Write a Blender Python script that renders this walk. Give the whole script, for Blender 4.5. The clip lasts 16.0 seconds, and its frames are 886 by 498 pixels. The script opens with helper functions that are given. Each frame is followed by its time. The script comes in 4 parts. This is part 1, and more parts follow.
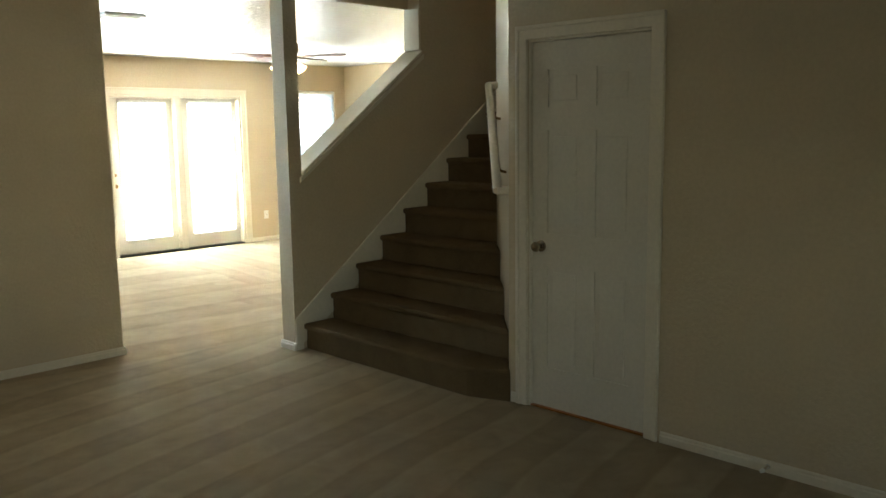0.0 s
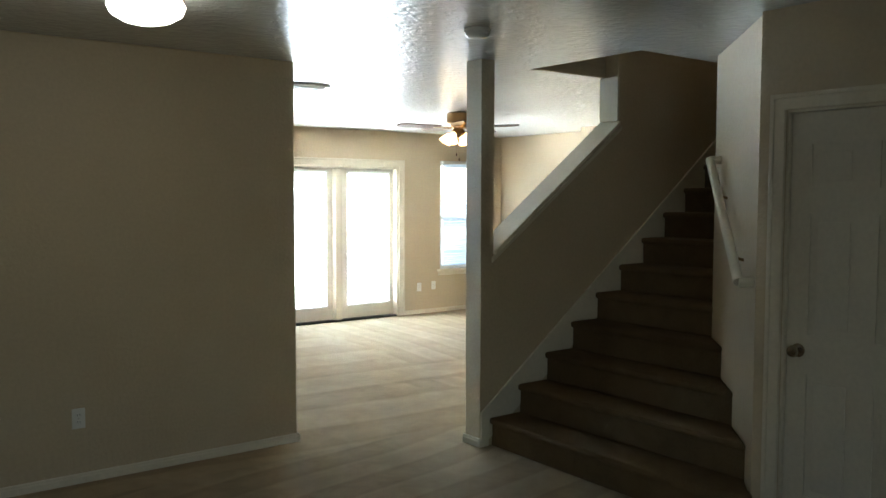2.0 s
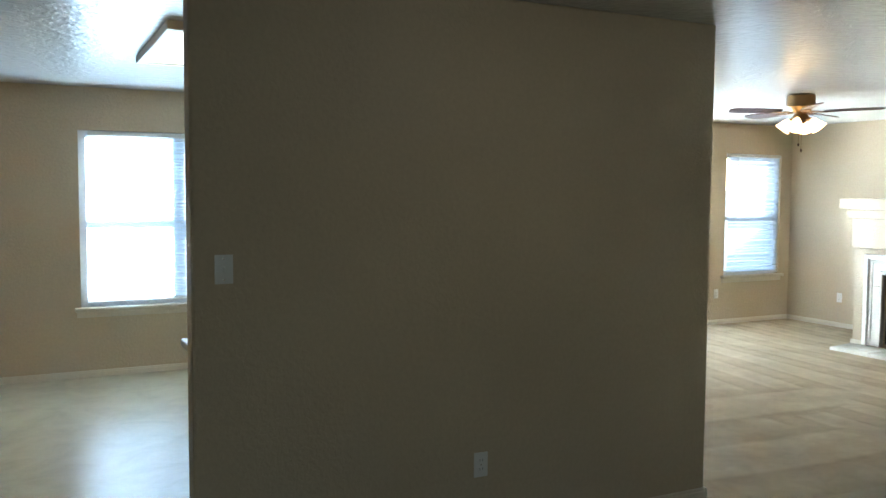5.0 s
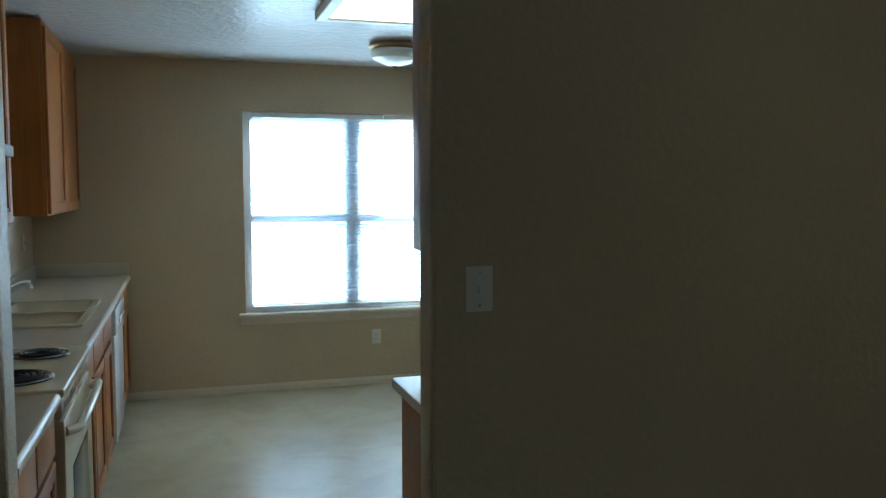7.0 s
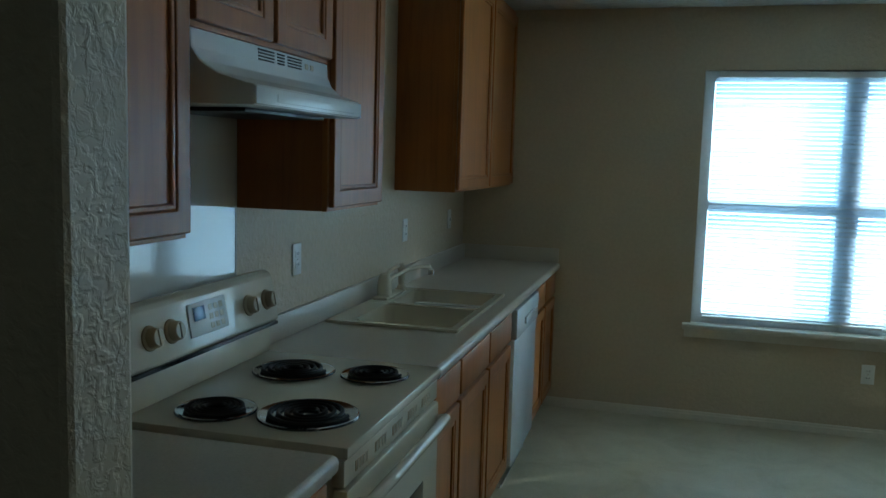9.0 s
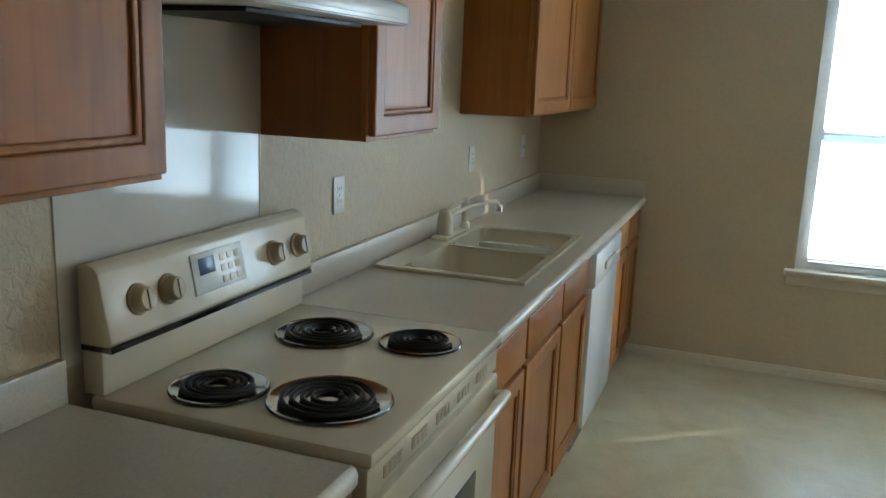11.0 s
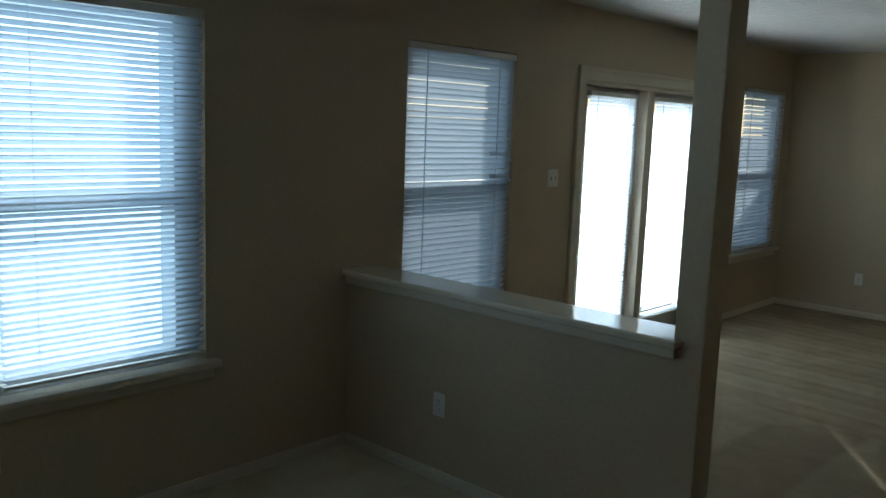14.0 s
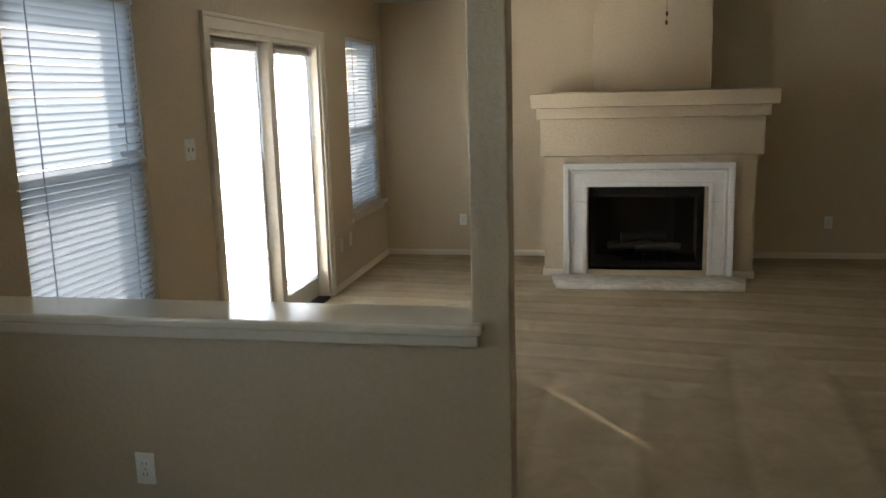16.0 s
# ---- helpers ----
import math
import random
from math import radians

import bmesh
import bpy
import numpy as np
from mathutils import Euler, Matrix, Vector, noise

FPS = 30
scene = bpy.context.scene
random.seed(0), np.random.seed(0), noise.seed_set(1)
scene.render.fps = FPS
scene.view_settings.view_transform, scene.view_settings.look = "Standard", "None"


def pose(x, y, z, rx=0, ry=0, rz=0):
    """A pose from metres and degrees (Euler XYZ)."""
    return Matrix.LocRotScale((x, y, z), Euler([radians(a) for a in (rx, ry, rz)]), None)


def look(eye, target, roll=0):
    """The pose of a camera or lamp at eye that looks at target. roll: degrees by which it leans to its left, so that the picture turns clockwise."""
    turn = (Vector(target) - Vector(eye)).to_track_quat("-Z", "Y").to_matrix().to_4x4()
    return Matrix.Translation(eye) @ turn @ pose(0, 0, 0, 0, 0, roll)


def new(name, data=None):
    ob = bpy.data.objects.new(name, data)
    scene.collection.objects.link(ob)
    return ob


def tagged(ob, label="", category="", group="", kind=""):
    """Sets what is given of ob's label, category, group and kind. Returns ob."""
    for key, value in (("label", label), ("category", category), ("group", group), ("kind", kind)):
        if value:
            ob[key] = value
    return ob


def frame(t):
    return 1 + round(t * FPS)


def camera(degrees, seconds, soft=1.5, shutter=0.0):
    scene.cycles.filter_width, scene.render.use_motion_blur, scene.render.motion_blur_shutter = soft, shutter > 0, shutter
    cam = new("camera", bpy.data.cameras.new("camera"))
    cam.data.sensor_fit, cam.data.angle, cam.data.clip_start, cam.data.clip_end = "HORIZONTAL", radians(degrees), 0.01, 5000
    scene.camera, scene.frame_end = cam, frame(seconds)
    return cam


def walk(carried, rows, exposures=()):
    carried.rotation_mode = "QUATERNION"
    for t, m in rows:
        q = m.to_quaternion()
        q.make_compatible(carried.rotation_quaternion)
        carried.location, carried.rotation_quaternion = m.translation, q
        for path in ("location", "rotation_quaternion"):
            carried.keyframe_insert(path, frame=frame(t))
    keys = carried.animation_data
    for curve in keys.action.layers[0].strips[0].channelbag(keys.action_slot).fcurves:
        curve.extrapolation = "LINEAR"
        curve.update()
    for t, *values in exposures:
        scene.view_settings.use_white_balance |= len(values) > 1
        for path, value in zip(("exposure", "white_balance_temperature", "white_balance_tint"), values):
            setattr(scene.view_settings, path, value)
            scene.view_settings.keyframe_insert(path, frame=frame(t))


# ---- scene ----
cam = camera(55.5, 16.0)
PATH = [
    (0, (-2.574, -5.767, 1.582), (-1.165, -4.377, 1.296), -0.8),
    (0.5, (-2.55, -5.699, 1.576), (-1.089, -4.356, 1.33), -0.7),
    (1, (-2.528, -5.545, 1.615), (-1.151, -4.107, 1.421), -0.7),
    (1.5, (-2.486, -5.277, 1.635), (-1.231, -3.726, 1.49), -0.2),
    (2, (-2.587, -5.011, 1.637), (-1.379, -3.422, 1.513), 0.1),
    (2.5, (-2.664, -4.76, 1.636), (-1.507, -3.133, 1.519), 0.4),
    (3, (-2.732, -4.472, 1.614), (-1.623, -2.811, 1.513), 0.5),
    (3.5, (-2.807, -4.163, 1.606), (-1.685, -2.509, 1.507), 0.9),
    (4, (-2.973, -3.88, 1.632), (-1.795, -2.268, 1.519), 0.7),
    (4.5, (-3.124, -3.667, 1.634), (-2.055, -1.98, 1.515), 0.2),
    (5, (-3.249, -3.356, 1.636), (-2.361, -1.568, 1.501), 0.4),
    (5.2, (-3.314, -3.286, 1.643), (-2.494, -1.467, 1.508), 0.0),
    (7.3, (-3.259, -1.763, 1.585), (-2.754, 0.166, 1.428), 0.5),
    (7.5, (-3.254, -1.606, 1.588), (-2.828, 0.341, 1.425), 0.9),
    (8, (-3.165, -1.268, 1.591), (-3.028, 0.719, 1.413), 1.5),
    (8.5, (-3.035, -1.022, 1.591), (-3.269, 0.954, 1.398), 1.4),
    (9, (-2.976, -0.816, 1.594), (-3.496, 1.102, 1.374), 1.6),
    (9.2, (-2.945, -0.763, 1.611), (-3.546, 1.131, 1.385), 1.3),
    (11.3, (-3.133, -0.233, 1.582), (-3.805, 1.598, 1.137), 2.0),
    (11.5, (-3.164, -0.152, 1.576), (-3.684, 1.725, 1.123), 2.6),
    (12, (-3.157, 0.041, 1.612), (-3.25, 2.003, 1.235), 4.1),
    (12.5, (-3.144, 0.338, 1.647), (-2.737, 2.27, 1.326), 4.7),
    (13, (-3.136, 0.73, 1.691), (-2.183, 2.463, 1.393), 4.4),
    (13.5, (-2.996, 0.991, 1.686), (-1.731, 2.514, 1.404), 3.2),
    (14, (-2.895, 1.26, 1.697), (-1.439, 2.599, 1.406), 2.1),
    (14.5, (-2.865, 1.564, 1.671), (-1.248, 2.704, 1.373), 1.0),
    (15, (-2.854, 1.797, 1.657), (-1.103, 2.708, 1.334), -0.0),
    (15.5, (-2.69, 2.029, 1.644), (-0.842, 2.71, 1.295), -1.1),
    (16, (-2.553, 2.269, 1.658), (-0.627, 2.66, 1.287), -1.6),
]
EXPOSURES = [(0, 2.87, 7100, 2), (0.9, 2.95, 6750, 2), (1.5, 2.52, 6400, 3), (2.5, 2.14, 6050, 4), (3.5, 2.20, 5900, 6), (5, 2.1, 5800, 3), (7.5, 1.05, 5700, -3), (8.0, 0.78, 5500, -7), (8.5, 0.30, 5250, -11), (9.2, 0.32, 5250, -11),
    (11.5, 1.75, 6600, 5), (12.0, 1.28, 6500, 5), (12.5, -0.12, 5900, 0), (13.0, -0.85, 5750, -5), (13.5, -1.0, 5700, -6), (14.5, -0.8, 6350, 8), (15.5, 0.02, 7000, 13), (16, 0.18, 7250, 13)]
walk(cam, [(t, look(eye, target, roll)) for t, eye, target, roll in PATH], EXPOSURES)

# ---- light: sky, sun, daylight in the window openings ----
SUN = Vector((-0.735, -0.53, -0.42)).normalized()
world = bpy.data.worlds.new("sky")
scene.world = world
world.use_nodes = True
wn = world.node_tree
sky = wn.nodes.new("ShaderNodeTexSky")
sky.sky_type = "NISHITA"
sky.sun_disc = False
sky.sun_elevation = math.asin(-SUN.z)
sky.sun_rotation = math.atan2(-SUN.x, -SUN.y)
wn.links.new(sky.outputs[0], wn.nodes["Background"].inputs[0])
wn.nodes["Background"].inputs[1].default_value = 0.12
sun = new("sun", bpy.data.lights.new("sun", "SUN"))
sun.data.energy = 3.8
sun.data.angle = radians(0.5)
sun.data.color = (1.0, 0.95, 0.88)
sun.matrix_world = look((0, 0, 30), Vector((0, 0, 30)) + SUN)


def area(name, eye, target, width, height, watts, color):
    lamp = new(name, bpy.data.lights.new(name, "AREA"))
    lamp.data.shape, lamp.data.size, lamp.data.size_y = "RECTANGLE", width, height
    lamp.data.energy, lamp.data.color = watts, color
    lamp.matrix_world = look(eye, target)
    return lamp


def bulb(name, place, watts, color, radius=0.04):
    lamp = new(name, bpy.data.lights.new(name, "POINT"))
    lamp.data.energy, lamp.data.color, lamp.data.shadow_soft_size = watts, color, radius
    lamp.location = place
    return lamp


DAY = (0.62, 0.80, 1.0)
area("daylight_kitchen", (-1.67, 4.80, 1.36), (-1.67, 0, 1.30), 2.3, 1.5, 42, (0.61, 0.81, 1.0))
area("daylight_narrow", (1.05, 4.80, 1.36), (1.05, 0, 1.30), 1.4, 1.5, 5.2, DAY)
area("daylight_corner", (5.25, 4.80, 1.36), (5.25, 0, 1.30), 1.4, 1.5, 2.6, DAY)
area("daylight_door", (3.19, 4.73, 1.05), (3.19, 0, 0.95), 2.12, 1.62, 148, (0.93, 0.97, 1.0))
# No lamp shows upstairs; this one is added to brighten the stairwell walls.
bulb("unseen_stairwell_light", (2.9, -1.2, 4.6), 0.9, (1.0, 0.84, 0.60), 0.1)
area("daylight_front", (-4.6, -8.55, 1.4), (-2.9, 0, 0.7), 1.7, 1.4, 4.6, (0.80, 0.89, 1.0))

# ---- materials ----
def material(name, color, rough=0.6, metal=0.0, spec=0.5, coat=0.0):
    m = bpy.data.materials.new(name)
    m.use_nodes = True
    b = m.node_tree.nodes["Principled BSDF"]
    b.inputs["Base Color"].default_value = (*color, 1)
    b.inputs["Roughness"].default_value = rough
    b.inputs["Metallic"].default_value = metal
    b.inputs["Specular IOR Level"].default_value = spec
    b.inputs["Coat Weight"].default_value = coat
    return m


def coords(m, scale=(1, 1, 1), turn=(0, 0, 0)):
    t = m.node_tree
    g = t.nodes.new("ShaderNodeNewGeometry")
    p = t.nodes.new("ShaderNodeMapping")
    p.inputs["Scale"].default_value = scale
    p.inputs["Rotation"].default_value = turn
    t.links.new(g.outputs["Position"], p.inputs["Vector"])
    return p.outputs["Vector"]


def grain(m, vector, scale, detail=4.0, rough=0.5, distortion=0.0):
    n = m.node_tree.nodes.new("ShaderNodeTexNoise")
    n.inputs["Scale"].default_value = scale
    n.inputs["Detail"].default_value = detail
    n.inputs["Roughness"].default_value = rough
    n.inputs["Distortion"].default_value = distortion
    m.node_tree.links.new(vector, n.inputs["Vector"])
    return n.outputs["Fac"]


def ramp(m, fac, stops):
    r = m.node_tree.nodes.new("ShaderNodeValToRGB")
    e = r.color_ramp.elements
    while len(e) < len(stops):
        e.new(0.5)
    for s, (at, c) in zip(e, stops):
        s.position, s.color = at, (*c, 1) if len(c) == 3 else c
    m.node_tree.links.new(fac, r.inputs["Fac"])
    return r.outputs["Color"]


def mixed(m, a, b, fac, mode="MULTIPLY"):
    n = m.node_tree.nodes.new("ShaderNodeMix")
    n.data_type, n.blend_type = "RGBA", mode
    for value, slot in ((fac, 0), (a, 6), (b, 7)):
        if isinstance(value, (int, float)):
            n.inputs[slot].default_value = value
        else:
            m.node_tree.links.new(value, n.inputs[slot])
    return n.outputs[2]


def socket(m, name, value):
    m.node_tree.links.new(value, m.node_tree.nodes["Principled BSDF"].inputs[name])


def relief(m, height, strength, distance):
    b = m.node_tree.nodes.new("ShaderNodeBump")
    b.inputs["Strength"].default_value, b.inputs["Distance"].default_value = strength, distance
    m.node_tree.links.new(height, b.inputs["Height"])
    socket(m, "Normal", b.outputs["Normal"])


def dim(c, f):
    return tuple(v * f for v in c)


def paint(name, color, rough, bump, scale, wear=0.06):
    m = material(name, color, rough)
    v = coords(m)
    large = ramp(m, grain(m, v, 0.9, 3), [(0.3, dim(color, 1 - wear)), (0.7, dim(color, 1 + wear * 0.5))])
    fine = ramp(m, grain(m, v, 45, 3), [(0.35, (0.94, 0.94, 0.94)), (0.65, (1, 1, 1))])
    socket(m, "Base Color", mixed(m, large, fine, 1.0))
    relief(m, ramp(m, grain(m, v, scale, 3, 0.55, 0.4), [(0.42, (0, 0, 0)), (0.60, (1, 1, 1))]), bump, 0.0022)
    return m


WALL = paint("beige_wall_paint", (0.53, 0.427, 0.285), 0.50, 0.5, 46)
CEILING = paint("white_ceiling_paint", (0.70, 0.70, 0.68), 0.20, 1.0, 17)
TRIM = paint("cream_trim_paint", (0.665, 0.595, 0.47), 0.36, 0.08, 60, 0.04)
DOORWHITE = paint("white_door_paint", (0.61, 0.555, 0.455), 0.42, 0.10, 90, 0.04)
SURROUND = paint("white_surround_paint", (0.78, 0.76, 0.71), 0.4, 0.08, 50, 0.04)


def carpet(name, color, angle, width, across=None):
    m = material(name, color, 1.0, spec=0.1)
    v = coords(m)
    s = coords(m, (1, 1, 1), (0, 0, radians(angle)))

    def strokes(turned, wide):
        w = m.node_tree.nodes.new("ShaderNodeTexWave")
        w.wave_profile = "TRI"
        w.inputs["Scale"].default_value = 0.314 / (2 * wide)
        w.inputs["Distortion"].default_value = 1.7
        w.inputs["Detail"].default_value = 1.2
        w.inputs["Detail Scale"].default_value = 0.75
        w.inputs["Detail Roughness"].default_value = 0.62
        m.node_tree.links.new(turned, w.inputs["Vector"])
        return ramp(m, w.outputs["Fac"], [(0.10, (0.93, 0.92, 0.91)), (0.44, (0.84, 0.83, 0.815)), (0.54, (1.05, 1.05, 1.05)), (0.95, (0.97, 0.97, 0.97))])

    nap = strokes(s, width)
    if across is not None:
        other = strokes(coords(m, (1, 1, 1), (0, 0, radians(across))), width * 1.75)
        split = m.node_tree.nodes.new("ShaderNodeSeparateXYZ")
        m.node_tree.links.new(v, split.inputs[0])
        edge = m.node_tree.nodes.new("ShaderNodeMath")
        edge.operation = "MULTIPLY_ADD"
        edge.inputs[1].default_value = 0.2
        m.node_tree.links.new(split.outputs[0], edge.inputs[0])
        m.node_tree.links.new(grain(m, coords(m, (0.4, 1.1, 1)), 1.0, 1), edge.inputs[2])
        nap = mixed(m, nap, other, ramp(m, edge.outputs[0], [(0.87, (1, 1, 1)), (0.89, (0, 0, 0))]), "MIX")
    blur = ramp(m, grain(m, v, 5.5, 5, 0.65, 1.2), [(0.36, (0.90, 0.90, 0.90)), (0.62, (1.04, 1.04, 1.04))])
    nap = mixed(m, nap, blur, 1.0)
    tuft = ramp(m, grain(m, v, 210, 2, 0.7), [(0.3, (0.72, 0.72, 0.72)), (0.7, (1.1, 1.1, 1.1))])
    soil = ramp(m, grain(m, v, 2.3, 4), [(0.3, dim(color, 0.86)), (0.7, dim(color, 1.06))])
    socket(m, "Base Color", mixed(m, mixed(m, soil, nap, 1.0), tuft, 1.0))
    relief(m, grain(m, v, 240, 2, 0.7), 0.9, 0.006)
    return m


CARPET = carpet("beige_carpet_pile", (0.44, 0.347, 0.225), 4, 0.27, 92)
CARPETFRONT = carpet("front_carpet_pile", (0.42, 0.34, 0.228), 78, 0.24)
# Colour darkened well below the floor carpets' to hold the stairs dim.
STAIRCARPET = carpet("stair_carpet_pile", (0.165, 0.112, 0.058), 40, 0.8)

VINYL = material("beige_vinyl_floor", (0.5, 0.45, 0.33), 0.32, spec=0.45)
v = coords(VINYL)
VM = ramp(VINYL, grain(VINYL, v, 3.0, 6, 0.65, 0.6), [(0.30, (0.455, 0.38, 0.235)), (0.52, (0.56, 0.48, 0.32)), (0.72, (0.62, 0.55, 0.395))])
VS = ramp(VINYL, grain(VINYL, v, 120, 3, 0.7), [(0.35, (0.90, 0.90, 0.88)), (0.65, (1.02, 1.02, 1.0))])
socket(VINYL, "Base Color", mixed(VINYL, VM, VS, 1.0))
relief(VINYL, grain(VINYL, v, 30, 4), 0.12, 0.002)


def wood(name, color, vertical=True):
    m = material(name, color, 0.38, spec=0.3, coat=0.03)
    v = coords(m, (26, 26, 1.6) if vertical else (26, 1.6, 26))
    fig = ramp(m, grain(m, v, 1.0, 5, 0.6, 1.2), [(0.28, dim(color, 0.80)), (0.5, color), (0.75, dim(color, 1.14))])
    blot = ramp(m, grain(m, coords(m), 2.1, 3), [(0.3, (0.84, 0.82, 0.80)), (0.7, (1.05, 1.05, 1.05))])
    vary = m.node_tree.nodes.new("ShaderNodeObjectInfo")
    tone = ramp(m, vary.outputs["Random"], [(0.0, (0.88, 0.86, 0.84)), (1.0, (1.08, 1.08, 1.08))])
    socket(m, "Base Color", mixed(m, mixed(m, fig, blot, 1.0), tone, 1.0))
    relief(m, grain(m, v, 3.0, 3), 0.15, 0.001)
    return m


OAK = wood("honey_oak", (0.36, 0.130, 0.027))
OAKSIDE = wood("honey_oak_side", (0.34, 0.122, 0.026))
WALNUT = wood("dark_blade_wood", (0.07, 0.022, 0.012), False)
COUNTER = material("beige_laminate", (0.5, 0.45, 0.38), 0.30)
v = coords(COUNTER)
socket(COUNTER, "Base Color", ramp(COUNTER, grain(COUNTER, v, 160, 4, 0.7), [(0.35, (0.475, 0.415, 0.325)), (0.55, (0.53, 0.465, 0.37)), (0.7, (0.565, 0.50, 0.40))]))


def enamel(name, color, rough):
    m = material(name, color, rough, coat=0.3)
    v = coords(m)
    socket(m, "Base Color", ramp(m, grain(m, v, 3, 3), [(0.3, dim(color, 0.95)), (0.7, dim(color, 1.02))]))
    return m


BISQUE = enamel("bisque_enamel", (0.67, 0.60, 0.455), 0.25)
BISQUEDARK = enamel("tan_plastic", (0.40, 0.315, 0.19), 0.5)
APPLIANCE = enamel("white_enamel", (0.76, 0.77, 0.76), 0.25)
LEDGE = enamel("glossy_ledge_paint", (0.68, 0.61, 0.47), 0.12)
SPLASH = enamel("glossy_splash_panel", (0.60, 0.57, 0.51), 0.07)
SPLASH.node_tree.nodes["Principled BSDF"].inputs["Coat Weight"].default_value = 0.15
SPLASH.node_tree.nodes["Principled BSDF"].inputs["Specular IOR Level"].default_value = 0.55
PLASTIC = enamel("white_plastic", (0.74, 0.73, 0.69), 0.35)
BLACK = enamel("black_enamel", (0.012, 0.012, 0.013), 0.16)
SOOT = paint("sooty_firebrick", (0.05, 0.043, 0.037), 0.9, 0.5, 30, 0.3)
FIREPANEL = paint("firebox_lining", (0.085, 0.072, 0.06), 0.9, 0.5, 22, 0.3)
CHROME = material("chrome", (0.72, 0.72, 0.74), 0.12, 1.0)
BRASS = material("aged_brass", (0.27, 0.17, 0.075), 0.3, 1.0)
NICKEL = material("satin_knob_metal", (0.40, 0.34, 0.26), 0.25, 1.0)
STEELDARK = material("dark_coil_metal", (0.007, 0.007, 0.007), 0.4, 0.0, 0.3)
GLASSDARK = material("dark_oven_glass", (0.02, 0.022, 0.025), 0.06)
VENTDARK = material("vent_shadow_gap", (0.03, 0.03, 0.03), 0.8)
DISPLAY = material("blue_grey_display", (0.10, 0.17, 0.30), 0.2)
FRAME = paint("window_frame_vinyl", (0.70, 0.72, 0.74), 0.4, 0.05, 60, 0.03)
MARBLE = material("cream_marble", (0.68, 0.63, 0.54), 0.22)
v = coords(MARBLE)
socket(MARBLE, "Base Color", ramp(MARBLE, grain(MARBLE, v, 6, 7, 0.65, 1.6), [(0.30, (0.52, 0.465, 0.375)), (0.55, (0.68, 0.63, 0.54)), (0.75, (0.74, 0.70, 0.62))]))
GRASS = material("lawn", (0.10, 0.16, 0.05), 0.95)
v = coords(GRASS)
socket(GRASS, "Base Color", ramp(GRASS, grain(GRASS, v, 8, 6, 0.7), [(0.3, (0.07, 0.11, 0.03)), (0.7, (0.17, 0.21, 0.08))]))
CONCRETE = paint("patio_concrete", (0.42, 0.40, 0.37), 0.9, 0.4, 20, 0.12)
FENCEWOOD = wood("fence_cedar", (0.30, 0.22, 0.15))

SLAT = bpy.data.materials.new("white_blind_slat")
SLAT.use_nodes = True
sn = SLAT.node_tree
sb = sn.nodes["Principled BSDF"]
sb.inputs["Base Color"].default_value = (0.70, 0.74, 0.80, 1)
sb.inputs["Roughness"].default_value = 0.4
st = sn.nodes.new("ShaderNodeBsdfTranslucent")
st.inputs["Color"].default_value = (0.60, 0.68, 0.77, 1)
sm = sn.nodes.new("ShaderNodeMixShader")
sm.inputs[0].default_value = 0.56
sn.links.new(sb.outputs[0], sm.inputs[1])
sn.links.new(st.outputs[0], sm.inputs[2])
sn.links.new(sm.outputs[0], sn.nodes["Material Output"].inputs["Surface"])

GLASS = material("window_glass", (1, 1, 1), 0.0)
GLASS.node_tree.nodes["Principled BSDF"].inputs["Transmission Weight"].default_value = 1.0
GLASS.node_tree.nodes["Principled BSDF"].inputs["IOR"].default_value = 1.05
SCREEN = material("insect_screen_mesh", (0.06, 0.065, 0.07), 0.8)
SCREEN.node_tree.nodes["Principled BSDF"].inputs["Alpha"].default_value = 0.22
FIREGLASS = material("smoked_fire_glass", (0.45, 0.43, 0.40), 0.02)
FIREGLASS.node_tree.nodes["Principled BSDF"].inputs["Transmission Weight"].default_value = 1.0
FIREGLASS.node_tree.nodes["Principled BSDF"].inputs["IOR"].default_value = 1.3


def glow(name, color, strength):
    m = material(name, color, 0.35)
    b = m.node_tree.nodes["Principled BSDF"]
    b.inputs["Emission Color"].default_value = (*color, 1)
    b.inputs["Emission Strength"].default_value = strength
    return m


GLOBE = glow("lit_opal_glass", (1.0, 0.93, 0.80), 2.1)
TULIP = glow("lit_tulip_glass", (1.0, 0.68, 0.36), 1.5)
DIFFUSER = glow("fluorescent_diffuser", (1.0, 0.96, 0.80), 0.62)
OPAL = material("unlit_opal_glass", (0.80, 0.80, 0.76), 0.22)

# ---- building helpers ----
def box(bm, x0, x1, y0, y1, z0, z1, bevel=0.0, segments=2):
    r = bmesh.ops.create_cube(bm, size=1.0)
    vs = r["verts"]
    bmesh.ops.scale(bm, vec=(x1 - x0, y1 - y0, z1 - z0), verts=vs)
    bmesh.ops.translate(bm, vec=((x0 + x1) / 2, (y0 + y1) / 2, (z0 + z1) / 2), verts=vs)
    if bevel:
        es = list({e for p in vs for e in p.link_edges})
        bmesh.ops.bevel(bm, geom=es, offset=bevel, segments=segments, profile=0.5, affect="EDGES", clamp_overlap=True)
    return bm


def boxes(*rows, bevel=0.0):
    bm = bmesh.new()
    for row in rows:
        box(bm, *row, bevel=bevel)
    return bm


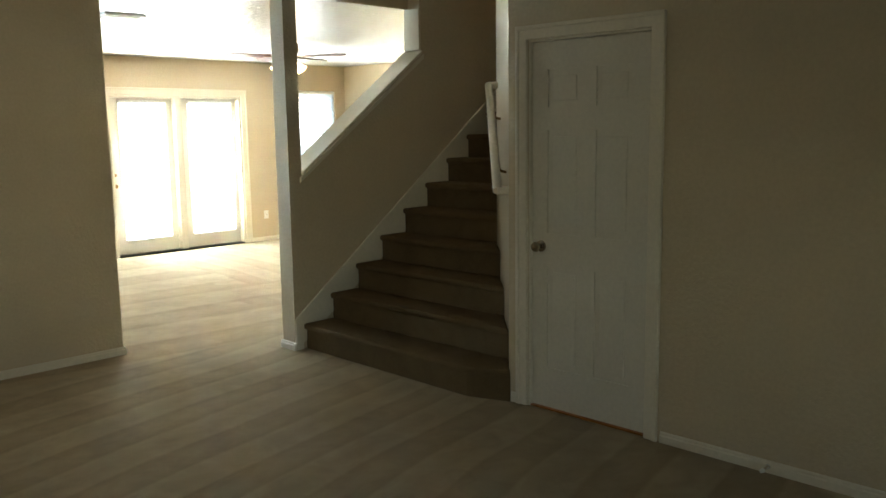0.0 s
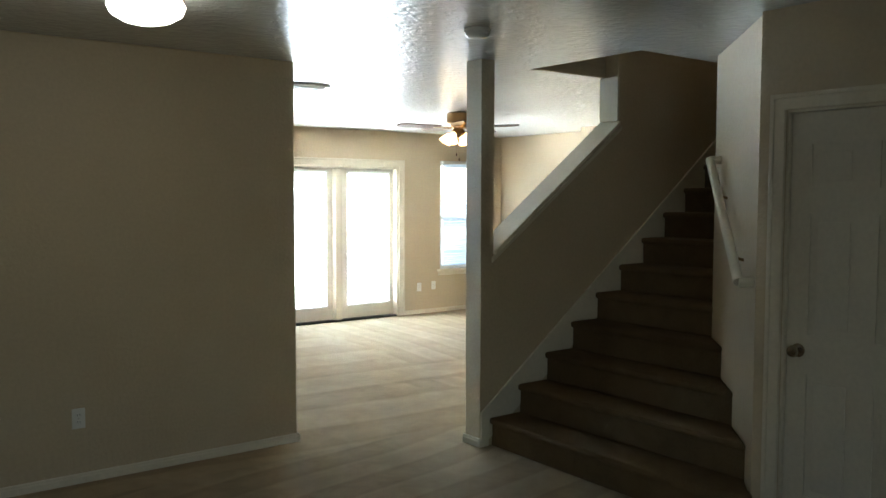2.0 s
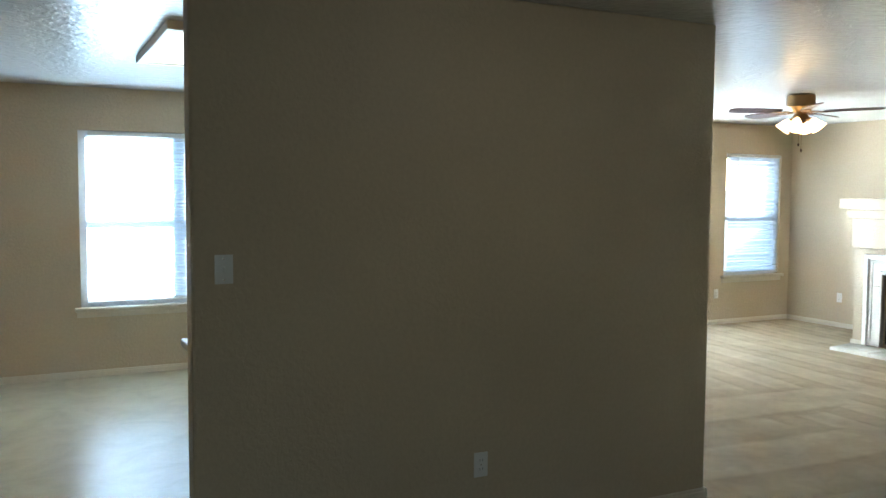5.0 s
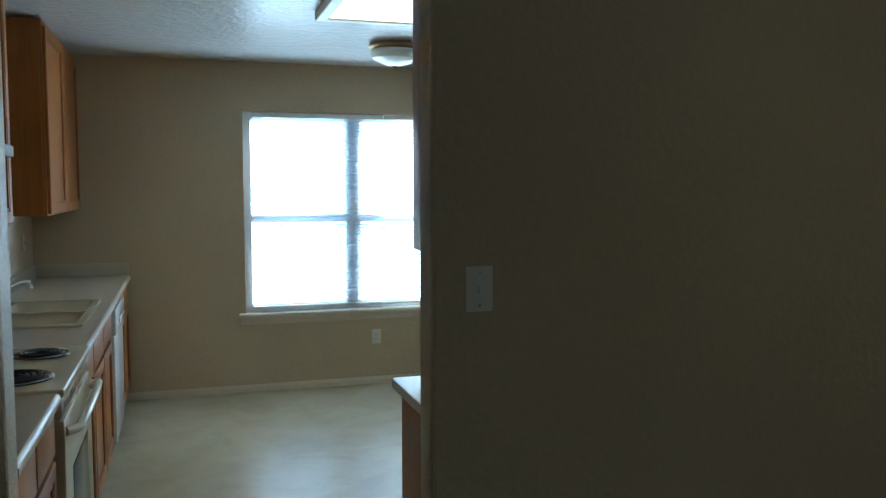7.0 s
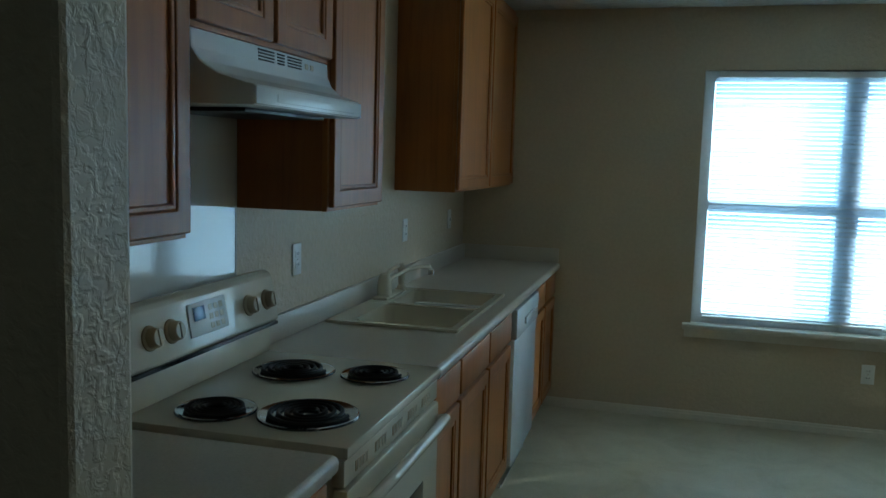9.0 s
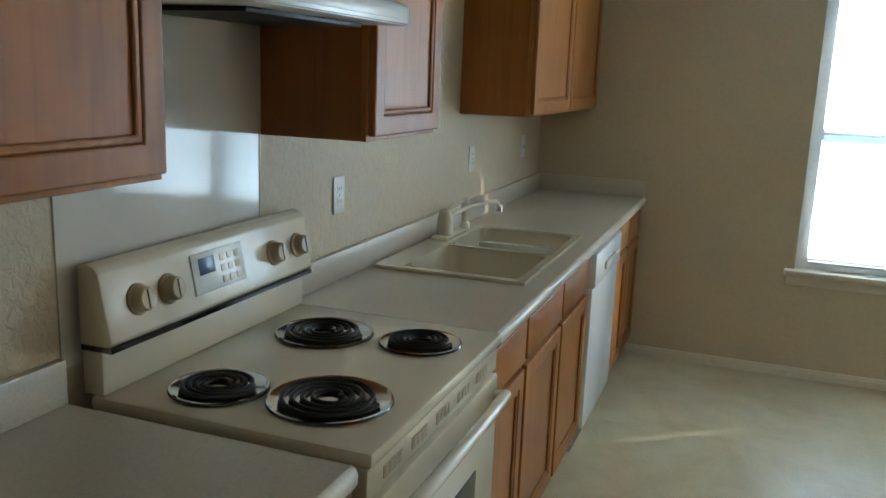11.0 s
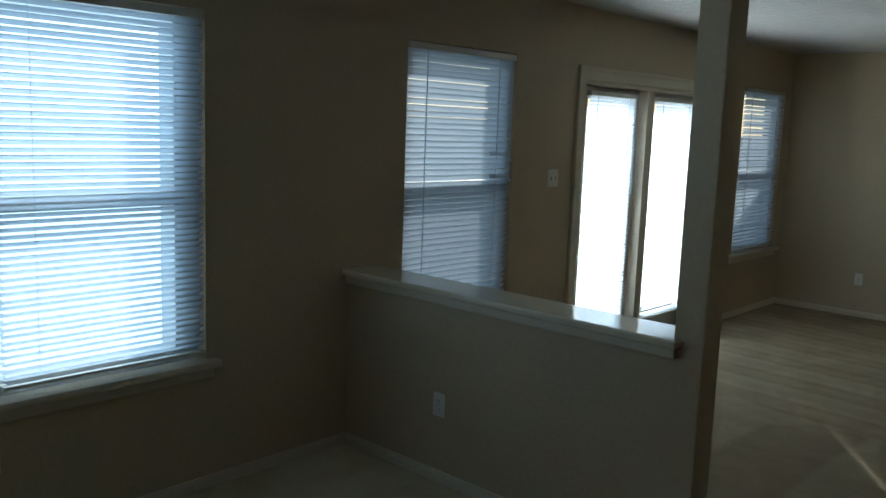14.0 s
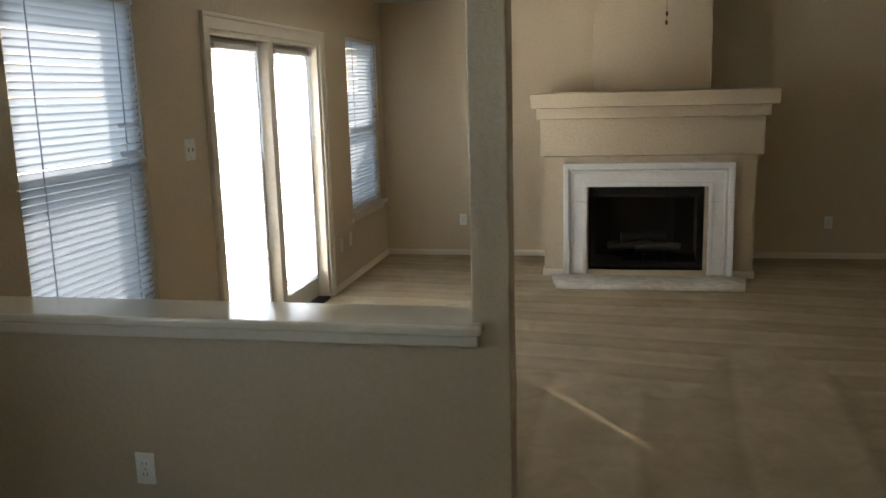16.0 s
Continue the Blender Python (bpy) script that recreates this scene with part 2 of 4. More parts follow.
def prism(points, axis, a, b, bevel=0.0):
    """A flat outline pushed along an axis. points: (u, v) in the other two axes, in order x, y, z."""
    bm = bmesh.new()

    def at(u, w, s):
        return (s, u, w) if axis == "x" else (u, s, w) if axis == "y" else (u, w, s)

    lo = [bm.verts.new(at(u, w, a)) for u, w in points]
    hi = [bm.verts.new(at(u, w, b)) for u, w in points]
    bm.faces.new(lo)
    bm.faces.new(hi[::-1])
    n = len(points)
    for i in range(n):
        bm.faces.new((lo[i], hi[i], hi[(i + 1) % n], lo[(i + 1) % n]))
    bmesh.ops.recalc_face_normals(bm, faces=bm.faces)
    if bevel:
        bmesh.ops.bevel(bm, geom=list(bm.edges), offset=bevel, segments=2, profile=0.5, affect="EDGES", clamp_overlap=True)
    return bm


def lathe(profile, x, y, z, steps=32, axis="z", bm=None):
    """A turned shape: profile rows (radius, height) about an axis through a place."""
    bm = bm or bmesh.new()
    rings = []
    for r, h in profile:
        ring = []
        for i in range(steps):
            a = 2 * math.pi * i / steps
            c, s = r * math.cos(a), r * math.sin(a)
            p = (c, s, h) if axis == "z" else (h, c, s) if axis == "x" else (c, h, s)
            ring.append(bm.verts.new((x + p[0], y + p[1], z + p[2])))
        rings.append(ring)
    for lo, hi in zip(rings, rings[1:]):
        for i in range(steps):
            bm.faces.new((lo[i], lo[(i + 1) % steps], hi[(i + 1) % steps], hi[i]))
    for ring in (rings[0], rings[-1]):
        bm.faces.new(ring)
    bmesh.ops.recalc_face_normals(bm, faces=bm.faces)
    return bm


def tube(points, radius, steps=10, bm=None):
    """A round bar along a line of points."""
    bm = bm or bmesh.new()
    pts = [Vector(p) for p in points]
    rings = []
    for i, p in enumerate(pts):
        d = (pts[min(i + 1, len(pts) - 1)] - pts[max(i - 1, 0)]).normalized()
        side = d.cross(Vector((0, 0, 1)))
        if side.length < 0.01:
            side = Vector((1, 0, 0))
        side.normalize()
        up = side.cross(d)
        rings.append([bm.verts.new(p + radius * (math.cos(2 * math.pi * k / steps) * side + math.sin(2 * math.pi * k / steps) * up)) for k in range(steps)])
    for lo, hi in zip(rings, rings[1:]):
        for k in range(steps):
            bm.faces.new((lo[k], lo[(k + 1) % steps], hi[(k + 1) % steps], hi[k]))
    bm.faces.new(rings[0])
    bm.faces.new(rings[-1])
    bmesh.ops.recalc_face_normals(bm, faces=bm.faces)
    return bm


def mesh_of(name, bm, mat, smooth=False):
    me = bpy.data.meshes.new(name)
    bm.to_mesh(me)
    bm.free()
    me.materials.append(mat)
    if smooth:
        me.polygons.foreach_set("use_smooth", [True] * len(me.polygons))
        me.set_sharp_from_angle(angle=radians(40))
    return me


def part(name, bm, mat, parent, label="", smooth=True):
    ob = new(name, mesh_of(name, bm, mat, smooth))
    ob.parent = parent
    ob.matrix_parent_inverse = parent_world(parent).inverted()
    return tagged(ob, label)


def parent_world(ob):
    m = ob.matrix_basis.copy()
    while ob.parent:
        m = ob.parent.matrix_basis @ ob.matrix_parent_inverse @ m
        ob = ob.parent
    return m


def thing(name, place, label, category, group=""):
    ob = new(name)
    ob.location = place
    ob.empty_display_size = 0.1
    return tagged(ob, label, category, group)


def structure(name, bm, mat, label, category="", smooth=False):
    return tagged(new(name, mesh_of(name, bm, mat, smooth)), label, category or name.split("_")[0], "", "structure")


def pierced(axis, a0, a1, u0, u1, z0, z1, holes=()):
    """A wall between two planes of one axis, with openings (u0, u1, z0, z1) through it."""
    us = sorted({u0, u1, *[h[0] for h in holes], *[h[1] for h in holes]})
    zs = sorted({z0, z1, *[h[2] for h in holes], *[h[3] for h in holes]})
    us = [u for u in us if u0 <= u <= u1]
    zs = [z for z in zs if z0 <= z <= z1]
    solid = {}
    for i in range(len(us) - 1):
        for k in range(len(zs) - 1):
            cu, cz = (us[i] + us[i + 1]) / 2, (zs[k] + zs[k + 1]) / 2
            solid[i, k] = not any(h[0] < cu < h[1] and h[2] < cz < h[3] for h in holes)
    bm = bmesh.new()
    made = {}

    def v(i, k, a):
        if (i, k, a) not in made:
            made[i, k, a] = bm.verts.new((us[i], a, zs[k]) if axis == "y" else (a, us[i], zs[k]) if axis == "x" else (us[i], zs[k], a))
        return made[i, k, a]

    for (i, k), full in solid.items():
        if not full:
            continue
        for a in (a0, a1):
            bm.faces.new((v(i, k, a), v(i + 1, k, a), v(i + 1, k + 1, a), v(i, k + 1, a)))
        for di, dk, p, q in ((-1, 0, (i, k), (i, k + 1)), (1, 0, (i + 1, k), (i + 1, k + 1)), (0, -1, (i, k), (i + 1, k)), (0, 1, (i, k + 1), (i + 1, k + 1))):
            if not solid.get((i + di, k + dk), False):
                bm.faces.new((v(*p, a0), v(*q, a0), v(*q, a1), v(*p, a1)))
    bmesh.ops.recalc_face_normals(bm, faces=bm.faces)
    return bm


def softened(bm, width):
    """Bevels the real edges of a flat-faced shape."""
    es = [e for e in bm.edges if len(e.link_faces) == 2 and e.calc_face_angle() > 0.5]
    bmesh.ops.bevel(bm, geom=es, offset=width, segments=2, profile=0.5, affect="EDGES", clamp_overlap=True)
    return bm


def ring(axis, a0, a1, u0, u1, z0, z1, w, bevel=0.004, foot=True, bars=()):
    """One piece: a frame of width w; foot False leaves it open below; bars: heights (lo, hi) of cross bars."""
    edges = [z0 + w if foot else z0, *[z for b in bars for z in b], z1 - w]
    holes = [(u0 + w, u1 - w, edges[i], edges[i + 1]) for i in range(0, len(edges), 2)]
    return softened(pierced(axis, a0, a1, u0, u1, z0, z1, holes), bevel)


# ---- plan ----
H = 2.515                      # ceiling height
BACK = 4.535                   # inner face of the back wall
LEFT, RIGHT = -4.295, 5.76      # kitchen's side wall, fireplace wall
DW0, DW1 = -2.675, 0.0          # ends of the partition between front room and kitchen
JAMB = -3.65                   # other side of the kitchen opening
HALL = 1.07                    # wall with the closet door
STAIR0, STAIR1 = -0.84, -1.83  # sides of the stairs
FRONT = -8.2
TOP = 0.934                    # worktop and cooktop height
KW = (-2.83, -0.89, 0.61, 2.148)
W2 = (0.335, 1.28, 0.605, 2.145)
W3 = (4.615, 5.57, 0.605, 2.145)
FD = (2.03, 3.905, 0.0, 2.04)

# ---- floors, ceiling, walls ----
structure("floor_front", boxes((-6.2, RIGHT, FRONT, -0.3, -0.1, 0.0)), CARPETFRONT, "beige cut-pile carpet with vacuum stripes", "carpet floor")
structure("floor_family", boxes((-0.02, RIGHT, -0.3, BACK, -0.1, 0.0), (-6.2, -0.02, -0.3, 0.0, -0.1, 0.0)), CARPET, "beige cut-pile carpet with vacuum stripes", "carpet floor")
structure("floor_kitchen", boxes((LEFT, -0.02, 0.0, BACK, -0.1, -0.002)), VINYL, "mottled beige vinyl kitchen floor", "vinyl floor")
HOLE = (1.45, 5.203, -1.66, -0.70)
structure("ceiling", pierced("z", H, H + 0.25, -6.2, RIGHT + 0.2, FRONT - 0.2, BACK + 0.2, [HOLE]), CEILING, "white knockdown-textured glossy ceiling", "ceiling")
structure("wall_back", pierced("y", BACK, BACK + 0.18, LEFT - 0.15, RIGHT + 0.15, -0.1, H, [KW, W2, W3, FD]), WALL, "beige painted back wall with windows")
structure("wall_kitchen", boxes((LEFT - 0.15, LEFT, 0.13, BACK, -0.1, H)), WALL, "beige painted textured kitchen wall")
structure("wall_fireplace", boxes((RIGHT, RIGHT + 0.15, -0.69, BACK, -0.1, H)), WALL, "beige painted wall behind the fireplace")
structure("wall_partition", boxes((DW0, DW1, 0.0, 0.12, -0.1, H), bevel=0.012), WALL, "beige painted partition with rounded corners")
structure("wall_entry", boxes((-6.2, JAMB, 0.0, 0.13, -0.1, H), bevel=0.012), WALL, "beige painted wall beside the kitchen opening")
structure("wall_front", pierced("y", FRONT - 0.18, FRONT, -6.2, HALL + 0.12, -0.1, H, [(-5.5, -3.7, 0.7, 2.1)]), WALL, "plain beige front wall")
structure("wall_side", boxes((-6.35, -6.2, FRONT - 0.18, 0.13, -0.1, H)), WALL, "plain beige side wall")
DOOR = (-3.60, -2.84, 0.0, 2.04)
structure("wall_hall", pierced("x", HALL, HALL + 0.12, FRONT, -2.70, -0.1, H, [DOOR]), WALL, "beige painted hall wall with a closet door")
structure("wall_closet", boxes((HALL + 0.75, HALL + 0.85, -4.0, -2.4, -0.1, H)), WALL, "plain closet back wall")
# the wall that turns at 45 degrees into the stairs
DIAG = [(HALL, -2.705), (HALL + 0.03, -2.69), (1.97, STAIR1), (1.97, STAIR1 - 0.12), (HALL + 0.12, -2.72)]
structure("wall_diagonal", prism(DIAG, "z", -0.1, H, 0.008), WALL, "beige painted wall angled into the stairs")
structure("wall_stair_near", boxes((1.97, 6.0, STAIR1 - 0.12, STAIR1, -0.1, H), (1.33, 6.0, -1.78, -1.66, H + 0.25, 5.0)), WALL, "beige painted wall along the stairs")
structure("wall_stair_end", boxes((5.2, 5.3, -1.66, STAIR0, -0.1, 5.0), (1.33, 1.45, -1.66, -0.70, H + 0.25, 5.0)), WALL, "plain walls round the stairwell")
structure("ceiling_stairwell", boxes((1.2, 5.4, STAIR1 - 0.2, STAIR0 + 0.2, 5.0, 5.1)), CEILING, "white ceiling over the stairwell")
SLOPE = 0.756
LO, UP = (1.00, 1.262), (2.19, 1.262 + 1.19 * SLOPE)
OUT = [(0.89, -0.1), (0.89, H), (LO[0], H), LO, UP, (UP[0], H), (UP[0], 5.0), (5.76, 5.0), (5.76, -0.1)]
structure("wall_stair_far", prism(OUT, "y", STAIR0, STAIR0 + 0.15), WALL, "beige painted stair wall with a sloping opening")
structure("wall_upstairs", boxes((1.33, UP[0], -0.70, -0.55, H + 0.25, 5.0), (1.455, UP[0] - 0.005, -0.716, -0.704, H + 0.003, 4.995)), WALL, "beige painted upper stair wall")
CAPP = [(LO[0] - 0.004, LO[1]), (UP[0], UP[1]), (UP[0], UP[1] + 0.03), (LO[0] - 0.004, LO[1] + 0.03)]
structure("trim_sloping_cap", prism(CAPP, "y", STAIR0 - 0.03, STAIR0 + 0.18, 0.006), TRIM, "cream painted sloping cap board", "trim")
CAPM = [(LO[0] - 0.02, LO[1] - 0.055), (UP[0] + 0.03, UP[1] - 0.035), (UP[0] + 0.03, UP[1]), (LO[0] - 0.02, LO[1] - 0.02)]
structure("trim_sloping_mould", prism(CAPM, "y", STAIR0 - 0.016, STAIR0 - 0.001, 0.004), TRIM, "cream painted moulding under the sloping cap", "trim")
structure("trim_opening_end", boxes((UP[0] - 0.02, UP[0] + 0.002, STAIR0 - 0.012, STAIR0 + 0.162, UP[1] + 0.03, H - 0.004), bevel=0.004), TRIM, "cream painted end board of the sloping opening", "trim")
# half wall with its post
HW0, HW1 = -0.05, 0.09
HALF = [(2.572, -0.1), (2.572, H), (2.692, H), (2.692, 0.908), (BACK, 0.908), (BACK, -0.1)]
structure("wall_half", softened(prism(HALF, "x", HW0, HW1), 0.006), WALL, "beige painted half wall ending in a full-height post")
structure("trim_half_wall_cap", boxes((HW0 - 0.055, HW1 + 0.055, 2.655, BACK, 0.911, 0.945), bevel=0.01), LEDGE, "glossy cream painted wooden ledge on the half wall", "ledge")
structure("trim_half_wall_mould", boxes((HW0 - 0.028, HW0 - 0.001, 2.67, BACK, 0.868, 0.910), (HW1 + 0.001, HW1 + 0.028, 2.67, BACK, 0.868, 0.910), bevel=0.008), TRIM, "cream painted moulding under the ledge", "trim")


def skirting(name, p, q, inward):
    """A baseboard with a stepped top from p to q, standing proud of the wall towards inward."""
    (x0, y0), (x1, y1) = p, q
    d = Vector((x1 - x0, y1 - y0, 0))
    side = Vector((*inward, 0))
    bm = bmesh.new()
    prof = [(0.001, 0.0), (0.013, 0.0), (0.013, 0.036), (0.009, 0.043), (0.009, 0.050), (0.005, 0.057), (0.001, 0.057)]
    a = [bm.verts.new(Vector((x0, y0, z)) + side * u) for u, z in prof]
    b = [bm.verts.new(Vector((x1, y1, z)) + side * u) for u, z in prof]
    bm.faces.new(a)
    bm.faces.new(b[::-1])
    for i in range(len(prof)):
        k = (i + 1) % len(prof)
        bm.faces.new((a[i], b[i], b[k], a[k]))
    bmesh.ops.recalc_face_normals(bm, faces=bm.faces)
    structure(name, bm, TRIM, "cream painted wooden baseboard", "baseboard")


skirting("baseboard", (DW0, 0.0), (DW1, 0.0), (0, -1))
skirting("baseboard", (DW1, -0.014), (DW1, 0.12), (1, 0))
skirting("baseboard", (DW0, 0.12), (DW0, -0.014), (-1, 0))
skirting("baseboard", (-6.2, 0.0), (JAMB, 0.0), (0, -1))
skirting("baseboard", (-3.72, BACK), (HW0, BACK), (0, -1))
skirting("baseboard", (HW1, BACK), (1.945, BACK), (0, -1))
skirting("baseboard", (3.995, BACK), (RIGHT, BACK), (0, -1))
skirting("baseboard", (RIGHT, BACK), (RIGHT, 2.84), (-1, 0))
skirting("baseboard", (RIGHT, 1.08), (RIGHT, -0.69), (-1, 0))
skirting("baseboard", (HW0, 2.572), (HW0, BACK), (-1, 0))
skirting("baseboard", (HW1, 2.572), (HW1, BACK), (1, 0))
skirting("baseboard", (HW0 - 0.014, 2.572), (HW1 + 0.014, 2.572), (0, -1))
skirting("baseboard", (0.89, STAIR0 - 0.014), (0.89, STAIR0 + 0.164), (-1, 0))
skirting("baseboard", (0.89, STAIR0 + 0.15), (RIGHT, STAIR0 + 0.15), (0, 1))
skirting("baseboard", (0.876, STAIR0), (0.955, STAIR0), (0, -1))
skirting("baseboard", (HALL, FRONT), (HALL, -3.69), (-1, 0))
skirting("baseboard", (HALL, -2.765), (HALL, -2.705), (-1, 0))

# ---- ground outside ----
structure("ground", boxes((-2500, 2500, BACK + 0.18, 2500, -0.35, -0.15), (-2500, 2500, -2500, FRONT - 0.2, -0.35, -0.15)), GRASS, "mown green lawn around the house", "lawn")
structure("pavement_patio", boxes((0.6, 6.5, BACK + 0.19, 8.0, -0.145, -0.04)), CONCRETE, "pale concrete patio slab", "patio")

# Out of view: set so its top edge casts slanting shade on window_3's blind.
fence = thing("fence", (6.12, 8.0, -0.15), "unseen weathered cedar board fence, placed to shade the corner window", "fence")
board = mesh_of("board", boxes((-0.01, 0.01, 0.0, 0.138, 0.05, 1.83), bevel=0.003), FENCEWOOD)
rngf = random.Random(7)
for i in range(56):
    ob = new("board", board)
    ob.parent = fence
    ob.matrix_parent_inverse = Matrix.Translation(-fence.location)
    ob.matrix_basis = pose(6.12 + rngf.uniform(-0.003, 0.003), BACK + 0.24 + 0.142 * i, -0.15 + rngf.uniform(-0.012, 0.012))
for i in range(4):
    y = BACK + 0.30 + 2.4 * i
    part("post", boxes((6.135, 6.225, y, y + 0.09, -0.15, 1.62), bevel=0.004), FENCEWOOD, fence)
for z in (0.15, 1.35):
    part("rail", boxes((6.133, 6.172, BACK + 0.24, BACK + 8.1, z, z + 0.09), bevel=0.004), FENCEWOOD, fence)

# ---- stairs ----
stairs = thing("staircase", (1.0, -1.3, 0), "straight staircase covered in brown-beige carpet, flared at the bottom", "stairs")


def flare(x):
    """Where the near end of a step lies."""
    return min(STAIR1 + 0.002, -2.685 + (x - 1.10) * (STAIR1 + 2.685) / 0.87)


for n in range(14):
    nose, top = 0.955 + 0.2495 * n, 0.19 * (n + 1)
    back = nose + 0.2495 + 0.02
    near0, near1 = flare(nose), flare(back)
    low = max(0.0, top - 0.38)
    if n == 0:
        outline = [(nose, STAIR0 - 0.012), (0.925, -2.47), (1.045, -2.73), (1.075, -2.70), (1.10, -2.668), (back, near1), (back, STAIR0 - 0.012)]
    else:
        outline = [(nose, STAIR0 - 0.012), (nose, near0), (back, near1), (back, STAIR0 - 0.012)]
    riser = [(u + 0.028 if (u < back - 0.01 and u < nose + 0.05) else u, w) for u, w in outline]
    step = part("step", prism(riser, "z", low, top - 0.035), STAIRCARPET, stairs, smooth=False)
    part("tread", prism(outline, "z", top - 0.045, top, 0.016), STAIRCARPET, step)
sk = [(0.893, 0.0), (0.893, 0.23), (4.6, 0.23 + 3.707 * SLOPE), (4.6, 3.707 * SLOPE - 0.2)]
structure("trim_stair_skirt", prism(sk, "y", STAIR0 - 0.016, STAIR0 - 0.001, 0.003), TRIM, "cream painted skirt board along the stairs", "trim")

# handrail on the angled wall
rail = thing("handrail", (1.15, -2.6, 1.2), "white painted wooden handrail fixed to the angled stair wall", "handrail")
RA, RB = Vector((1.115, -2.575, 1.215)), Vector((1.80, -1.91, 1.86))
OFF = Vector((0.707, -0.707, 0)) * 0.075
part("rail", tube([RA, RA.lerp(RB, 0.5), RB], 0.026, 12), TRIM, rail)
part("return_end", tube([RA + Vector((0, 0, -0.002)), RA + OFF], 0.024, 12), TRIM, rail)
part("return_end", tube([RB, RB + OFF], 0.024, 12), TRIM, rail)
for f in (0.25, 0.75):
    c = RA.lerp(RB, f)
    part("bracket", tube([c + Vector((0, 0, -0.02)), c + Vector((0, 0, -0.06)) + OFF * 0.5, c + Vector((0, 0, -0.07)) + OFF], 0.008, 8), BRASS, rail)


# ---- windows ----
def window(name, x0, x1, z0, z1, cuts, jamb=0.055, screen=False):
    w = new(name)
    w.location = ((x0 + x1) / 2, BACK + 0.12, z0)
    tagged(w, "white vinyl single-hung window with closed horizontal blinds", "window", "", "structure")
    y0, y1 = BACK + 0.052, BACK + 0.178
    for a, b in zip((x0, *cuts), (*cuts, x1)):
        f = 0.062
        mid = z0 + (z1 - z0) * 0.475
        g = jamb if b == x1 else f
        holes = [(a + f, b - g, z0 + f, mid - 0.03), (a + f, b - g, mid + 0.03, z1 - f)]
        part("window_frame", softened(pierced("y", y0, y1, a, b, z0, z1, holes), 0.004), FRAME, w, smooth=False)
        for lo, hi in ((z0 + f, mid - 0.03), (mid + 0.03, z1 - f)):
            pane = part("pane", boxes((a + f - 0.005, b - g + 0.005, y1 - 0.035, y1 - 0.03, lo - 0.005, hi + 0.005)), GLASS, w, smooth=False)
            pane.visible_shadow = False
        if screen:
            part("insect_screen", boxes((a + f - 0.01, b - g + 0.01, y1 + 0.004, y1 + 0.006, z0 + f - 0.01, mid)), SCREEN, w, "dark insect screen", smooth=False)
    s = part("window_sill", boxes((x0 - 0.05, x1 + 0.05, BACK - 0.058, BACK + 0.051, z0 - 0.03, z0 + 0.002), bevel=0.006), TRIM, w, "cream painted wooden sill")
    part("apron", boxes((x0 - 0.035, x1 + 0.035, BACK - 0.016, BACK - 0.001, z0 - 0.085, z0 - 0.031), bevel=0.005), TRIM, s)
    return w


def blind(x0, x1, z0, z1, y, pitch, width, tilt, label, group, wand_side):
    b = thing("window_blind", ((x0 + x1) / 2, y, z1), label, "blind", group)
    inset = 0 if wand_side else 0.018
    part("headrail", boxes((x0 + inset, x1 - inset, y - 0.022, y + 0.022, z1 - 0.036, z1), bevel=0.003), PLASTIC, b)
    half = width / 2
    bm = bmesh.new()
    rows = []
    for k in range(5):
        u = -half + width * k / 4
        arch = 0.0022 * (1 - (u / half) ** 2)
        ca, sa = math.cos(radians(tilt)), math.sin(radians(tilt))
        rows.append((u * ca - arch * sa, u * sa + arch * ca))
    lo = [bm.verts.new((x0 + 0.004, py, pz)) for py, pz in rows]
    hi = [bm.verts.new((x1 - 0.004, py, pz)) for py, pz in rows]
    for k in range(4):
        bm.faces.new((lo[k], hi[k], hi[k + 1], lo[k + 1]))
    data = mesh_of("slat", bm, SLAT, True)
    count = int((z1 - 0.05 - z0 - 0.02) / pitch) + 1
    rng = random.Random(int(x0 * 100))
    for i in range(count):
        s = new("slat", data)
        s.parent = b
        s.matrix_parent_inverse = Matrix.Translation(-b.location)
        s.matrix_basis = pose(rng.uniform(-0.001, 0.001), y + rng.uniform(-0.0012, 0.0012), z1 - 0.05 - pitch * i + rng.uniform(-0.0015, 0.0015), rng.uniform(-0.7, 0.7), rng.uniform(-0.06, 0.06), 0)
    part("bottom_rail", boxes((x0 + 0.003, x1 - 0.003, y - 0.014, y + 0.014, z0, z0 + 0.016), bevel=0.004), PLASTIC, b)
    for f in (0.16, 0.84):
        xc = x0 + (x1 - x0) * f
        part("ladder_cord", tube([(xc, y - half * 0.75, z1 - 0.03), (xc, y - half * 0.75, z0 + 0.01)], 0.003 if wand_side else 0.001, 6), SLAT, b)
    xw = x0 + 0.06 if wand_side < 0 else x1 - 0.05
    if wand_side:
        part("tilt_wand", tube([(xw, y - 0.032, z1 - 0.03), (xw + 0.004, y - 0.035, z1 - 0.75)], 0.004, 8), SLAT, b)
    return b


window("window_1", *KW, (-1.98,), 0.12)
window("window_2", *W2, (), screen=True)
window("window_3", *W3, ())
blind(KW[0] + 0.062, -1.730, KW[2] + 0.034, KW[3] - 0.008, BACK + 0.029, 0.027, 0.0285, -45, "white horizontal blind, closed, in the wide kitchen window", "window blinds", 0)
blind(-1.7585, KW[1] - 0.008, KW[2] + 0.032, KW[3] - 0.008, BACK + 0.001, 0.027, 0.0285, -45, "white horizontal blind, closed, in the wide kitchen window", "window blinds", 0)
narrow_blind = blind(W2[0] + 0.014, W2[1] - 0.008, W2[2] + 0.02, W2[3] - 0.008, BACK + 0.02, 0.033, 0.037, -57, "white horizontal blind, nearly closed, beside the half wall", "window blinds", 1)
